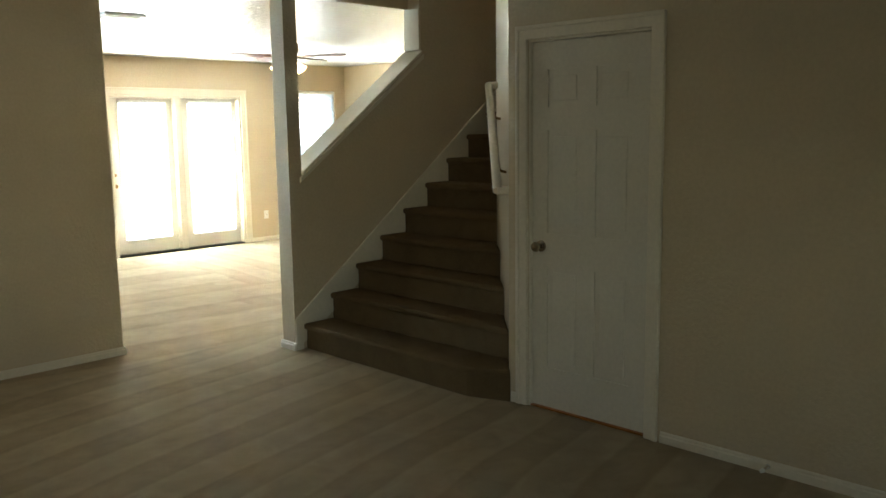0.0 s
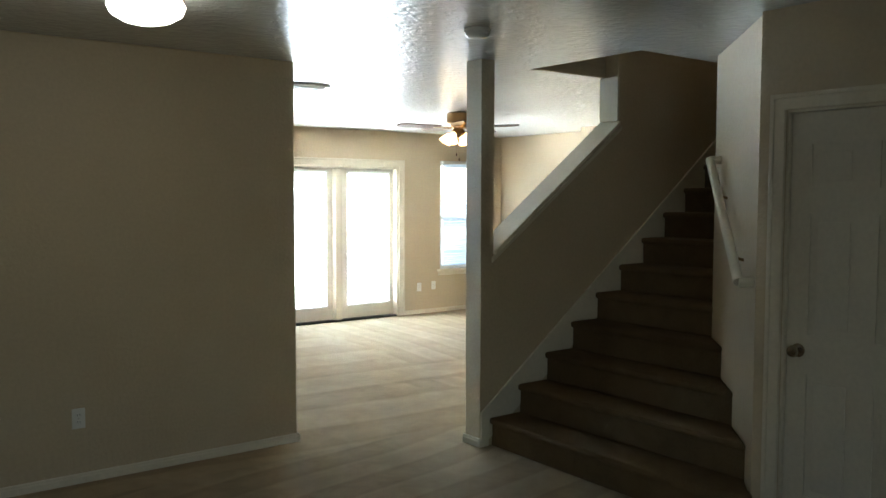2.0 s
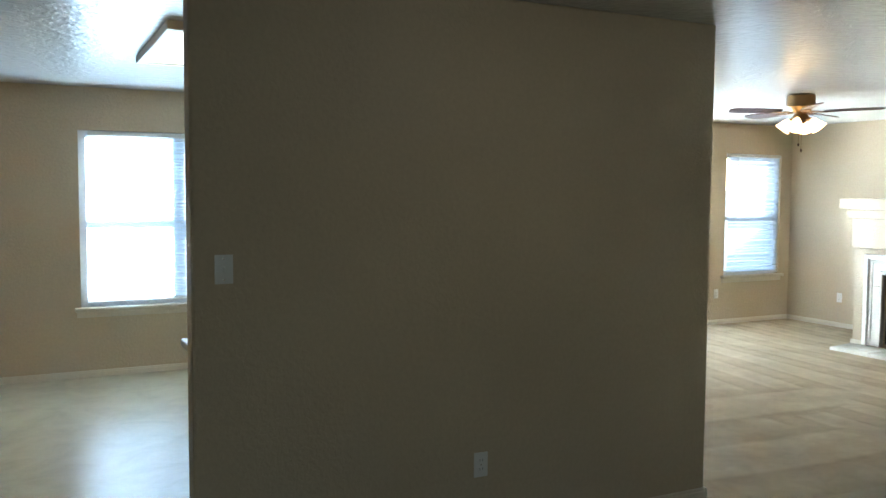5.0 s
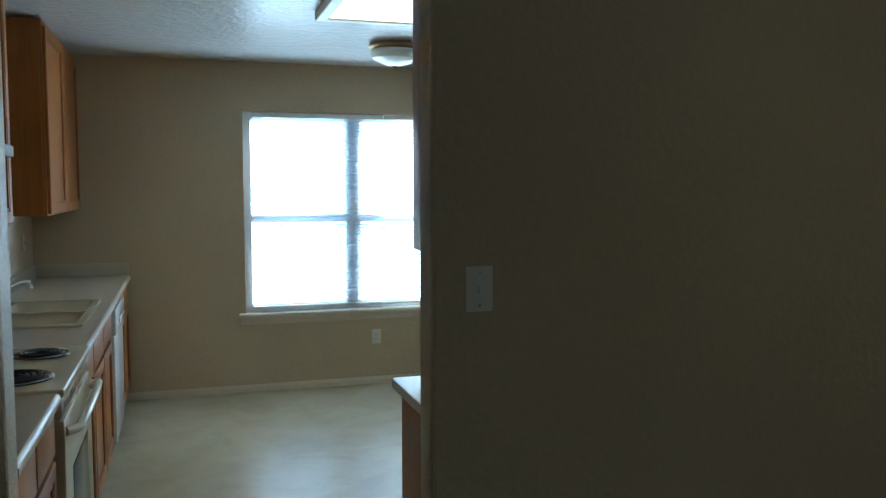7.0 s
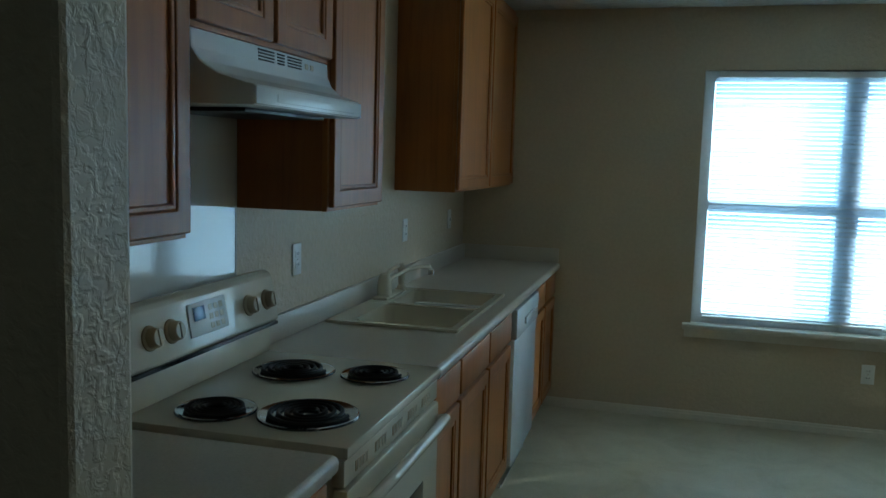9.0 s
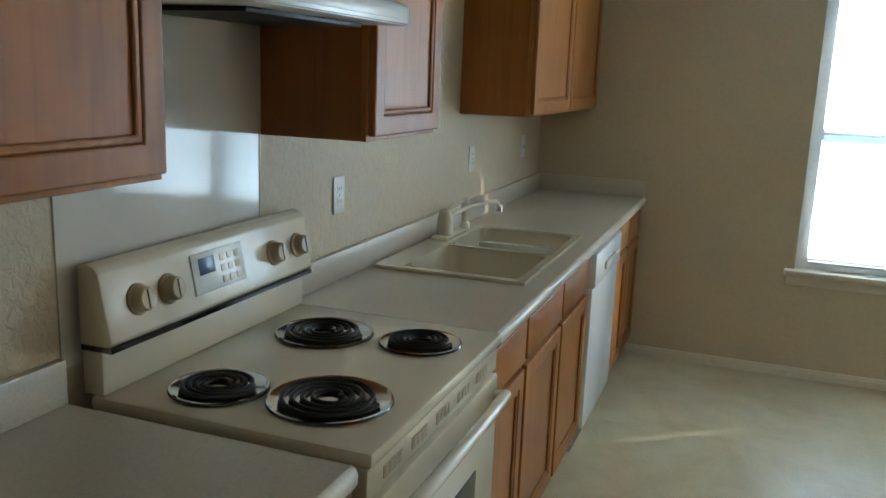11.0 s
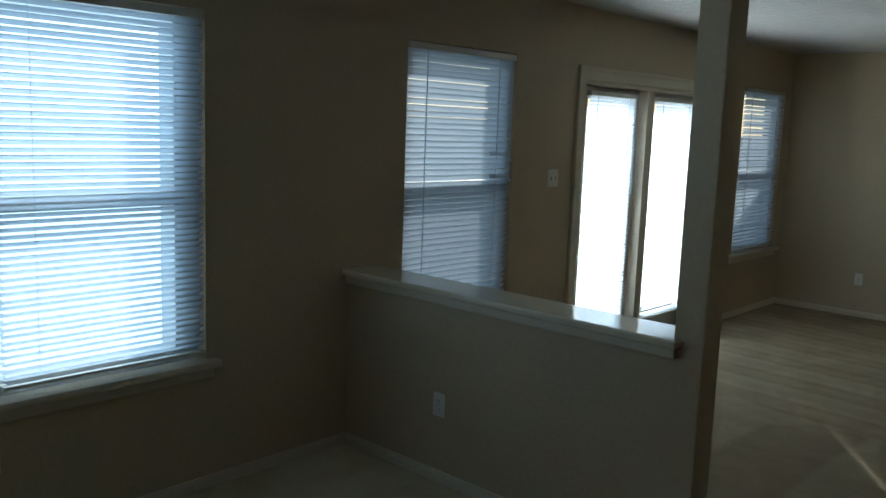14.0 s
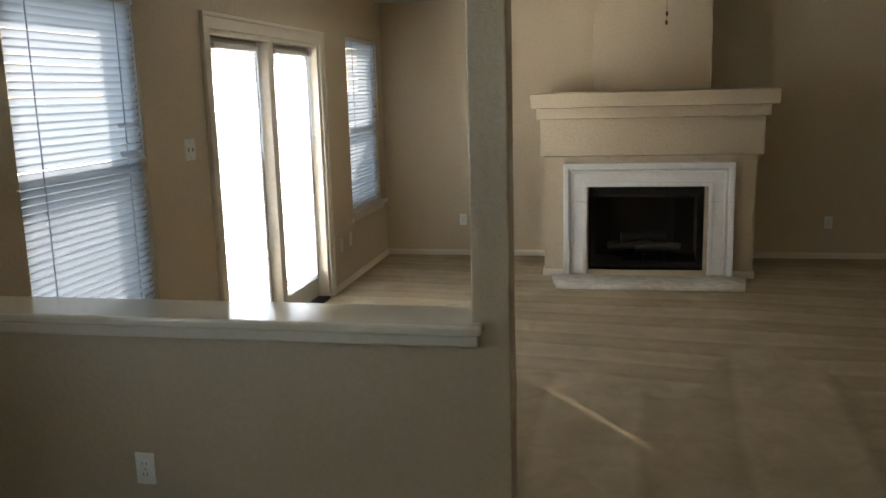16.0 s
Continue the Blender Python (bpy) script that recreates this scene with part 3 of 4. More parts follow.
blind(W3[0] + 0.0635, W3[1] - 0.008, W3[2] + 0.02, W3[3] - 0.008, BACK + 0.02, 0.033, 0.037, -50, "white horizontal blind, nearly closed, in the corner window", "window blinds", 1)

for zb, drop in ((1.535, 0.040), (1.40, 0.026)):
    bm = bmesh.new()
    edge = [(1.06, 0.0), (1.19, -0.002), (1.225, -drop * 0.35), (1.272, -drop)]
    low = [bm.verts.new((x, BACK - 0.002, zb + dz - 0.012)) for x, dz in edge]
    high = [bm.verts.new((x, BACK + 0.014, zb + dz + 0.014)) for x, dz in edge]
    for k in range(3):
        bm.faces.new((low[k], low[k + 1], high[k + 1], high[k]))
    part("slat", bm, SLAT, narrow_blind, "bent slat end")

# ---- french doors ----
fd = new("door_french")
fd.location = (2.98, BACK, 0)
tagged(fd, "pair of cream glazed french doors with white blinds", "french doors", "", "structure")
C = 0.085
part("casing", ring("y", BACK - 0.018, BACK - 0.001, FD[0] - C, FD[1] + C, 0, FD[3] + C, C, 0.005, False), TRIM, fd, smooth=False)
part("casing_bead", ring("y", BACK - 0.027, BACK - 0.002, FD[0] - C - 0.006, FD[1] + C + 0.006, 0, FD[3] + C + 0.006, 0.024, 0.005, False), TRIM, fd, smooth=False)
part("door_frame", ring("y", BACK + 0.002, BACK + 0.17, FD[0], FD[1], 0, FD[3], 0.03, 0.004, False), TRIM, fd, smooth=False)
part("mullion", boxes((2.925, 3.02, BACK + 0.012, BACK + 0.17, 0.019, FD[3] - 0.031), bevel=0.004), TRIM, fd)
part("threshold", boxes((FD[0] + 0.031, FD[1] - 0.03, BACK - 0.01, BACK + 0.18, 0.0, 0.018), bevel=0.004), STEELDARK, fd, "dark metal threshold")
for d0, d1, g0, g1 in ((2.062, 2.923, 2.20, 2.815), (3.022, 3.873, 3.145, 3.80)):
    gz0, gz1 = 0.22, 1.93
    yA, yB = BACK + 0.090, BACK + 0.135
    leaf = part("door_leaf", softened(pierced("y", yA, yB, d0, d1, 0.02, 2.008, [(g0, g1, gz0, gz1)]), 0.003), DOORWHITE, fd, smooth=False)
    part("glazing_bead", ring("y", yA - 0.012, yA - 0.001, g0 - 0.018, g1 + 0.018, gz0 - 0.018, gz1 + 0.018, 0.024), DOORWHITE, leaf, smooth=False)
    pane = part("pane", boxes((g0 - 0.002, g1 + 0.002, yA + 0.02, yA + 0.025, gz0 - 0.002, gz1 + 0.002)), GLASS, leaf, smooth=False)
    pane.visible_shadow = False
    if d0 < 2.5:
        for z, r in ((1.04, 0.018), (0.90, 0.026)):
            part("door_lock" if z > 1 else "door_knob", lathe([(0.028, 0.0), (0.028, -0.006), (0.012, -0.012), (0.012, -0.03), (r, -0.036), (r, -0.05), (0.01, -0.056)], 2.088, yA, z, 20, "y"), BRASS, leaf, "aged brass")
for g0, g1 in ((2.20, 2.815), (3.145, 3.782)):
    blind(g0 - 0.012, g1 + 0.008, 0.19, 1.975, BACK + 0.060, 0.024, 0.028, -54, "white horizontal blind hung on a glazed door", "door blinds", 1)


# ---- closet door ----
cd = new("door_closet")
cd.location = (HALL, -3.22, 0)
tagged(cd, "closed cream six-panel closet door with a metal knob", "door", "", "structure")
y0, y1 = DOOR[0], DOOR[1]
part("casing", ring("x", HALL - 0.018, HALL - 0.001, y0 - 0.07, y1 + 0.07, 0, DOOR[3] + 0.07, 0.07, 0.005, False), TRIM, cd, smooth=False)
part("casing_bead", ring("x", HALL - 0.026, HALL - 0.002, y0 - 0.074, y1 + 0.074, 0, DOOR[3] + 0.074, 0.022, 0.005, False), TRIM, cd, smooth=False)
part("door_frame", ring("x", HALL + 0.002, HALL + 0.118, y0, y1, 0, DOOR[3], 0.012, 0.002, False), TRIM, cd, smooth=False)
fx = HALL + 0.022
cols = [(y0 + 0.115, -3.265), (-3.175, y1 - 0.115)]
levels = [(0.24, 0.82), (1.00, 1.56), (1.68, 1.88)]
holes = [(a, b, c, d) for a, b in cols for c, d in levels]
leaf = part("door_leaf", pierced("x", fx, fx + 0.035, y0 + 0.015, y1 - 0.015, 0.012, DOOR[3] - 0.015, holes), DOORWHITE, cd, smooth=False)
for a, b, c, d in holes:
    bm = boxes((fx + 0.010, fx + 0.03, a - 0.002, b + 0.002, c - 0.002, d + 0.002))
    box(bm, fx + 0.002, fx + 0.012, a + 0.035, b - 0.035, c + 0.035, d - 0.035, bevel=0.0075)
    part("panel", bm, DOORWHITE, leaf)
part("door_knob", lathe([(0.032, 0.0), (0.032, -0.006), (0.012, -0.012), (0.012, -0.032), (0.024, -0.038), (0.029, -0.05), (0.024, -0.062), (0.008, -0.067)], fx, -2.915, 0.925, 24, "x"), NICKEL, leaf, "dull bronze-toned knob")
part("threshold", boxes((HALL + 0.004, HALL + 0.10, y0 + 0.013, y1 - 0.013, 0.0, 0.010), bevel=0.003), OAK, cd, "brown wooden threshold strip")
for z in (0.25, 1.05, 1.82):
    part("hinge", boxes((HALL - 0.006, HALL + 0.02, y0 + 0.002, y0 + 0.016, z - 0.045, z + 0.045), bevel=0.003), DOORWHITE, cd)


# ---- door stop on the hall baseboard ----
stop = thing("door_stop", (HALL - 0.014, -4.245, 0.03), "small white spring door stop on the baseboard", "door stop")
part("spring", lathe([(0.012, 0.0), (0.007, -0.006), (0.006, -0.05), (0.004, -0.052)], HALL - 0.0135, -4.245, 0.03, 14, "x"), CHROME, stop)
part("rubber_tip", lathe([(0.004, -0.050), (0.010, -0.052), (0.010, -0.066), (0.004, -0.070)], HALL - 0.0135, -4.245, 0.03, 14, "x"), PLASTIC, stop)


# ---- wall plates ----
def plate(kind, place, facing, count=1):
    """An outlet or switch plate on a wall; facing: 'x', '-x' or '-y'."""
    x, y, z = place
    label = "white plastic duplex outlet plate on the wall" if kind == "outlet" else "white plastic light switch plate on the wall"
    t = thing("wall_" + kind, place, label, kind, kind + " plates")
    w = 0.036 + 0.023 * (count - 1)

    def slab(u0, u1, v0, v1, d0, d1, bevel):
        if facing == "-y":
            return boxes((x + u0, x + u1, y - d1, y - d0, z + v0, z + v1), bevel=bevel)
        s = 1 if facing == "x" else -1
        a, b = sorted((x + s * d0, x + s * d1))
        return boxes((a, b, y + u0, y + u1, z + v0, z + v1), bevel=bevel)

    base = part("plate", slab(-w, w, -0.058, 0.058, 0.0005, 0.006, 0.0025), PLASTIC, t)
    if kind == "outlet":
        for dz in (-0.02, 0.02):
            face = part("socket", slab(-0.017, 0.017, dz - 0.014, dz + 0.014, 0.005, 0.008, 0.002), PLASTIC, base)
            for du in (-0.007, 0.007):
                part("slot", slab(du - 0.0012, du + 0.0012, dz - 0.004, dz + 0.006, 0.0075, 0.0085, 0), VENTDARK, t, smooth=False)
    else:
        for i in range(count):
            u = (i - (count - 1) / 2) * 0.046
            part("toggle", slab(u - 0.005, u + 0.005, -0.012, 0.010, 0.005, 0.017, 0.002), PLASTIC, base)
    for dz in ((0,) if kind == "outlet" else (-0.042, 0.042)):
        part("screw", slab(-0.003, 0.003, dz - 0.003, dz + 0.003, 0.0055, 0.0072, 0.0008), CHROME, t)


plate("outlet", (-1.38, 0.0, 0.375), "-y")
plate("switch", (-2.55, 0.0, 1.325), "-y")
plate("outlet", (-1.812, BACK, 0.382), "-y")
plate("switch", (1.714, BACK, 1.375), "-y", 2)
plate("outlet", (4.25, BACK, 0.375), "-y")
plate("outlet", (4.50, BACK, 0.385), "-y")
plate("outlet", (HW0, 3.863, 0.382), "-x")
plate("outlet", (RIGHT, 3.738, 0.366), "-x")
plate("outlet", (RIGHT, 0.28, 0.345), "-x")
plate("outlet", (LEFT, 1.995, 1.203), "x")
plate("outlet", (LEFT, 3.285, 1.21), "x")
plate("switch", (LEFT, 4.164, 1.21), "x")

# ---- fireplace ----
fp = thing("fireplace", (5.2, 1.97, 0), "beige painted fireplace with a stepped mantel and white moulded surround", "fireplace")
FX = 4.86
part("body", pierced("x", FX, RIGHT - 0.001, 1.08, 2.85, 0.0, 1.06, [(1.49, 2.465, 0.06, 0.80)]), WALL, fp, smooth=False)
part("mantel_frieze", boxes((FX - 0.04, RIGHT - 0.001, 1.03, 2.875, 1.066, 1.385), bevel=0.006), WALL, fp)
part("mantel_step", boxes((FX - 0.10, RIGHT - 0.001, 1.0, 2.905, 1.387, 1.48), bevel=0.006), WALL, fp)
part("mantel_shelf", boxes((FX - 0.17, RIGHT - 0.001, 0.945, 2.95, 1.482, 1.60), bevel=0.006), WALL, fp)
part("chimney_breast", boxes((5.25, RIGHT - 0.001, 1.425, 2.435, 1.602, H - 0.002), bevel=0.008), WALL, fp)


def surround(y0, y1, z0, z1, d0, d1, w):
    return ring("x", FX - d1, FX - d0, y0, y1, z0, z1, w, 0.008, False)


sur = part("surround", surround(1.27, 2.665, 0.03, 0.99, 0.001, 0.05, 0.19), SURROUND, fp, "white moulded surround")
part("outer_moulding", surround(1.255, 2.68, 0.03, 1.005, 0.002, 0.085, 0.05), SURROUND, sur)
part("middle_moulding", surround(1.315, 2.62, 0.03, 0.945, 0.03, 0.066, 0.028), SURROUND, sur)
part("inner_moulding", surround(1.425, 2.51, 0.03, 0.835, 0.01, 0.066, 0.035), SURROUND, sur)
for ya, yb in ((1.257, 1.46), (2.475, 2.678)):
    part("joint", boxes((FX - 0.0875, FX - 0.0845, ya, ya + 0.046, 0.668, 0.674), (FX - 0.0525, FX - 0.0495, ya, yb, 0.668, 0.674), (FX - 0.0685, FX - 0.0655, yb - 0.032, yb, 0.668, 0.674)), MARBLE, sur, "thin grout joint", smooth=False)
part("plinth", prism([(FX - 0.014, 1.066), (RIGHT - 0.002, 1.066), (RIGHT - 0.002, 1.079), (FX - 0.001, 1.079), (FX - 0.001, 1.25), (FX - 0.014, 1.25)], "z", 0.0, 0.06, 0.003), TRIM, fp)
part("plinth", prism([(FX - 0.014, 2.69), (FX - 0.001, 2.69), (FX - 0.001, 2.851), (RIGHT - 0.002, 2.851), (RIGHT - 0.002, 2.864), (FX - 0.014, 2.864)], "z", 0.0, 0.06, 0.003), TRIM, fp)
hearth = part("hearth", prism([(FX - 0.09, 1.14), (FX - 0.09, 2.80), (FX - 0.52, 2.72), (FX - 0.52, 1.21)], "z", 0.001, 0.032, 0.005), MARBLE, fp, "cream marble hearth slab")
for a, b in ((1.22, 1.60), (1.605, 2.30), (2.305, 2.715)):
    part("hearth_tile", boxes((FX - 0.505, FX - 0.10, a, b, 0.030, 0.036), bevel=0.002), MARBLE, hearth)
part("firebox", boxes((5.42, 5.45, 1.50, 2.455, 0.06, 0.80), (FX + 0.02, 5.42, 1.492, 1.51, 0.06, 0.80), (FX + 0.02, 5.42, 2.445, 2.463, 0.06, 0.80), (FX + 0.02, 5.42, 1.51, 2.445, 0.06, 0.085), (FX + 0.02, 5.42, 1.51, 2.445, 0.78, 0.80)), SOOT, fp, smooth=False)
part("lining_panel", boxes((5.395, 5.418, 1.70, 2.26, 0.15, 0.66), bevel=0.01), FIREPANEL, fp)
part("lining_panel", boxes((FX + 0.10, 5.33, 1.512, 1.53, 0.15, 0.66), bevel=0.01), FIREPANEL, fp)
part("lining_panel", boxes((FX + 0.10, 5.33, 2.425, 2.443, 0.15, 0.66), bevel=0.01), FIREPANEL, fp)
part("door_frame", softened(pierced("x", FX + 0.002, FX + 0.03, 1.492, 2.463, 0.062, 0.798, [(1.545, 2.41, 0.13, 0.70)]), 0.004), BLACK, fp, "black metal firebox frame")
for i in range(4):
    part("louvre", boxes((FX - 0.004, FX + 0.006, 1.60, 2.36, 0.715 + i * 0.02, 0.724 + i * 0.02), bevel=0.002), BLACK, fp)
part("log_grate", boxes((5.02, 5.30, 1.78, 1.795, 0.085, 0.16), (5.02, 5.30, 1.97, 1.985, 0.085, 0.16), (5.02, 5.30, 2.16, 2.175, 0.085, 0.16), (5.02, 5.04, 1.74, 2.22, 0.15, 0.165)), STEELDARK, fp, smooth=False)
for yy, zz, xx in ((1.86, 0.21, 5.12), (2.10, 0.22, 5.17), (1.98, 0.31, 5.15)):
    part("ceramic_log", tube([(xx, yy - 0.2, zz), (xx + 0.02, yy - 0.05, zz + 0.012), (xx - 0.01, yy + 0.2, zz - 0.01)], 0.045, 10), SOOT, fp)

# ---- lamps and ceiling fixtures ----
lamp = thing("ceiling_lamp", (-1.375, -1.30, H), "lit flush ceiling lamp with an opal glass bowl", "ceiling lamp")
part("canopy", lathe([(0.10, 0.0), (0.155, -0.012), (0.16, -0.03), (0.14, -0.036)], -1.375, -1.30, H - 0.001, 40), BRASS, lamp)
part("glass_bowl", lathe([(0.15, -0.034), (0.165, -0.06), (0.15, -0.095), (0.10, -0.125), (0.04, -0.14), (0.004, -0.143)], -1.375, -1.30, H, 40), GLOBE, lamp, "glowing opal glass bowl")
klamp = thing("ceiling_lamp", (-1.92, 3.43, H), "unlit flush ceiling lamp with a dark metal pan and opal bowl", "ceiling lamp")
part("canopy", lathe([(0.09, 0.0), (0.17, -0.01), (0.175, -0.03), (0.15, -0.045)], -1.92, 3.43, H - 0.001, 40), BRASS, klamp)
part("glass_bowl", lathe([(0.15, -0.044), (0.162, -0.065), (0.15, -0.10), (0.10, -0.13), (0.04, -0.146), (0.004, -0.149)], -1.92, 3.43, H, 40), OPAL, klamp, "white opal glass bowl")
part("finial", lathe([(0.014, -0.146), (0.016, -0.158), (0.006, -0.17)], -1.92, 3.43, H, 16), BRASS, klamp)
fl = thing("fluorescent_light", (-2.24, 1.90, H), "white-framed fluorescent ceiling box with a yellowish diffuser", "ceiling light")
part("frame", softened(pierced("z", H - 0.05, H - 0.001, -2.57, -1.91, 1.23, 2.57, [(-2.51, -1.97, 1.29, 2.51)]), 0.006), TRIM, fl, smooth=False)
part("diffuser", boxes((-2.512, -1.968, 1.288, 2.512, H - 0.042, H - 0.03)), DIFFUSER, fl, "glowing prismatic diffuser", smooth=False)
sd = thing("smoke_detector", (0.26, -1.56, H), "round white plastic smoke detector on the ceiling", "smoke detector")
part("base", lathe([(0.068, 0.0), (0.07, -0.014), (0.066, -0.02)], 0.26, -1.56, H - 0.001, 36), PLASTIC, sd)
part("cover", lathe([(0.062, -0.018), (0.062, -0.034), (0.05, -0.046), (0.02, -0.05), (0.002, -0.05)], 0.26, -1.56, H, 36), PLASTIC, sd)


def vent(x0, x1, y0, y1, along):
    t = thing("ceiling_vent", ((x0 + x1) / 2, (y0 + y1) / 2, H), "white metal ceiling air vent with dark louvre gaps", "air vent", "ceiling vents")
    part("frame", softened(pierced("z", H - 0.02, H - 0.001, x0, x1, y0, y1, [(x0 + 0.03, x1 - 0.03, y0 + 0.03, y1 - 0.03)]), 0.004), PLASTIC, t, smooth=False)
    part("backing", boxes((x0 + 0.028, x1 - 0.028, y0 + 0.028, y1 - 0.028, H - 0.006, H - 0.002)), VENTDARK, t, smooth=False)
    n = 8
    for i in range(n):
        if along == "x":
            y = y0 + 0.04 + (y1 - y0 - 0.08) * i / (n - 1)
            part("louvre", boxes((x0 + 0.03, x1 - 0.03, y - 0.004, y + 0.004, H - 0.03, H - 0.008)), PLASTIC, t, smooth=False)
        else:
            x = x0 + 0.04 + (x1 - x0 - 0.08) * i / (n - 1)
            part("louvre", boxes((x - 0.004, x + 0.004, y0 + 0.03, y1 - 0.03, H - 0.03, H - 0.008)), PLASTIC, t, smooth=False)


vent(0.42, 0.76, 0.86, 1.10, "x")
vent(-2.46, -1.96, -0.52, -0.22, "y")

# ceiling fan
FXC, FYC = 2.90, 1.95
fan = thing("ceiling_fan", (FXC, FYC, H), "brass ceiling fan with dark wooden blades and lit tulip shades", "ceiling fan")
part("motor", lathe([(0.09, 0.0), (0.115, -0.012), (0.12, -0.08), (0.115, -0.11), (0.09, -0.13), (0.075, -0.155), (0.05, -0.17)], FXC, FYC, H - 0.001, 40), BRASS, fan)
part("light_hub", lathe([(0.05, -0.168), (0.068, -0.19), (0.068, -0.225), (0.04, -0.25), (0.012, -0.262)], FXC, FYC, H, 32), BRASS, fan)
ZB = H - 0.15
bm = bmesh.new()
outline = [(0.19, -0.045), (0.30, -0.058), (0.56, -0.068), (0.63, -0.055), (0.655, -0.02), (0.655, 0.02), (0.63, 0.055), (0.56, 0.068), (0.30, 0.058), (0.19, 0.045)]
up = [bm.verts.new((u, w, 0.004 + w * 0.2)) for u, w in outline]
dn = [bm.verts.new((u, w, -0.004 + w * 0.2)) for u, w in outline]
bm.faces.new(up)
bm.faces.new(dn[::-1])
for i in range(len(outline)):
    k = (i + 1) % len(outline)
    bm.faces.new((up[i], dn[i], dn[k], up[k]))
bmesh.ops.recalc_face_normals(bm, faces=bm.faces)
blade_mesh = mesh_of("blade", bm, WALNUT)
iron_mesh = mesh_of("blade_iron", boxes((0.07, 0.15, -0.012, 0.012, -0.012, 0.0), (0.145, 0.26, -0.03, 0.03, -0.014, -0.006), bevel=0.003), BRASS, True)
for i in range(5):
    m = pose(FXC, FYC, ZB, 0, 0, 72 * i - 57)
    for name, data in (("blade", blade_mesh), ("blade_iron", iron_mesh)):
        ob = new(name, data)
        ob.parent = fan
        ob.matrix_parent_inverse = Matrix.Translation(-fan.location)
        ob.matrix_basis = m
for i in range(4):
    a = radians(90 * i + 25)
    ax, ay = math.cos(a), math.sin(a)
    cx, cy, cz = FXC + 0.095 * ax, FYC + 0.095 * ay, H - 0.222
    part("lamp_arm", tube([(FXC + 0.05 * ax, FYC + 0.05 * ay, H - 0.205), (cx, cy, cz)], 0.012, 10), BRASS, fan)
    shade = lathe([(0.022, 0.0), (0.034, -0.02), (0.048, -0.055), (0.058, -0.085), (0.070, -0.10), (0.066, -0.10), (0.052, -0.082), (0.02, -0.03)], 0, 0, 0, 24)
    bmesh.ops.transform(shade, matrix=pose(cx, cy, cz, 0, 0, 90 * i + 25) @ pose(0, 0, 0, 0, -38, 0), verts=shade.verts)
    part("tulip_shade", shade, TULIP, fan, "glowing frosted tulip glass")
for dx, ln in ((0.015, 0.22), (-0.02, 0.17)):
    part("pull_chain", tube([(FXC + dx, FYC, H - 0.255), (FXC + dx, FYC, H - 0.255 - ln)], 0.0015, 6), BRASS, fan)
    part("pull_knob", lathe([(0.003, 0.0), (0.008, -0.008), (0.008, -0.022), (0.003, -0.03)], FXC + dx, FYC, H - 0.255 - ln, 12), WALNUT, fan)

# ---- kitchen ----
def panel_door(parent, y0, y1, z0, z1, x, name="door"):
    """A framed cabinet door whose face looks along +x."""
    w = 0.052
    d = part(name, ring("x", x, x + 0.019, y0, y1, z0, z1, w), OAK, parent, smooth=False)
    bm = boxes((x + 0.002, x + 0.009, y0 + w - 0.004, y1 - w + 0.004, z0 + w - 0.004, z1 - w + 0.004))
    part("panel", bm, OAK, d, smooth=False)
    s = w
    part("panel_moulding", ring("x", x + 0.008, x + 0.0165, y0 + s, y1 - s, z0 + s, z1 - s, 0.014), OAK, d, smooth=False)
    return d


def base_cabinet(y0, y1, doors, label, top=TOP - 0.042):
    t = thing("base_cabinet", (-4.0, (y0 + y1) / 2, 0), label, "cabinet", "base cabinets")
    part("body", boxes((LEFT + 0.002, -3.705, y0, y1, 0.10, top)), OAKSIDE, t, smooth=False)
    part("toe_kick", boxes((LEFT + 0.002, -3.77, y0, y1, 0.0, 0.10)), OAKSIDE, t, smooth=False)
    part("face_frame", ring("x", -3.704, -3.688, y0, y1, 0.10, TOP - 0.042, 0.032, 0.001, True, [(0.715, 0.748)]), OAK, t, smooth=False)
    w = (y1 - y0) / doors
    for i in range(doors):
        a, b = y0 + i * w + 0.012, y0 + (i + 1) * w - 0.012
        panel_door(t, a, b, 0.125, 0.722, -3.687)
        part("drawer_front", boxes((-3.687, -3.668, a, b, 0.742, 0.876), bevel=0.006), OAK, t)
    return t


def upper_cabinet(y0, y1, z0, z1, doors, label):
    t = thing("wall_cabinet", (-4.15, (y0 + y1) / 2, z0), label, "cabinet", "wall cabinets")
    part("body", boxes((LEFT + 0.002, -4.006, y0, y1, z0, z1), bevel=0.002), OAKSIDE, t)
    part("face_frame", ring("x", -4.005, -3.988, y0, y1, z0, z1, 0.032, 0.001), OAK, t, smooth=False)
    w = (y1 - y0) / doors
    for i in range(doors):
        panel_door(t, y0 + i * w + 0.010, y0 + (i + 1) * w - 0.010, z0 + 0.012, z1 - 0.035, -3.987)
    return t


base_cabinet(0.135, 0.842, 2, "honey oak base cabinet beside the range")
base_cabinet(1.684, 2.037, 1, "narrow honey oak base cabinet with a drawer")
base_cabinet(2.039, 3.014, 2, "honey oak sink base cabinet with two doors", 0.70)
base_cabinet(3.668, 4.505, 2, "honey oak base cabinet in the corner")
upper_cabinet(0.135, 0.788, 1.402, 2.50, 1, "honey oak wall cabinet beside the range hood")
upper_cabinet(0.79, 1.55, 1.855, 2.50, 2, "short honey oak wall cabinet above the range hood")
upper_cabinet(1.554, 2.012, 1.415, 2.50, 1, "narrow honey oak wall cabinet next to the range hood")
upper_cabinet(3.10, 4.505, 1.42, 2.50, 2, "honey oak wall cabinet in the corner")

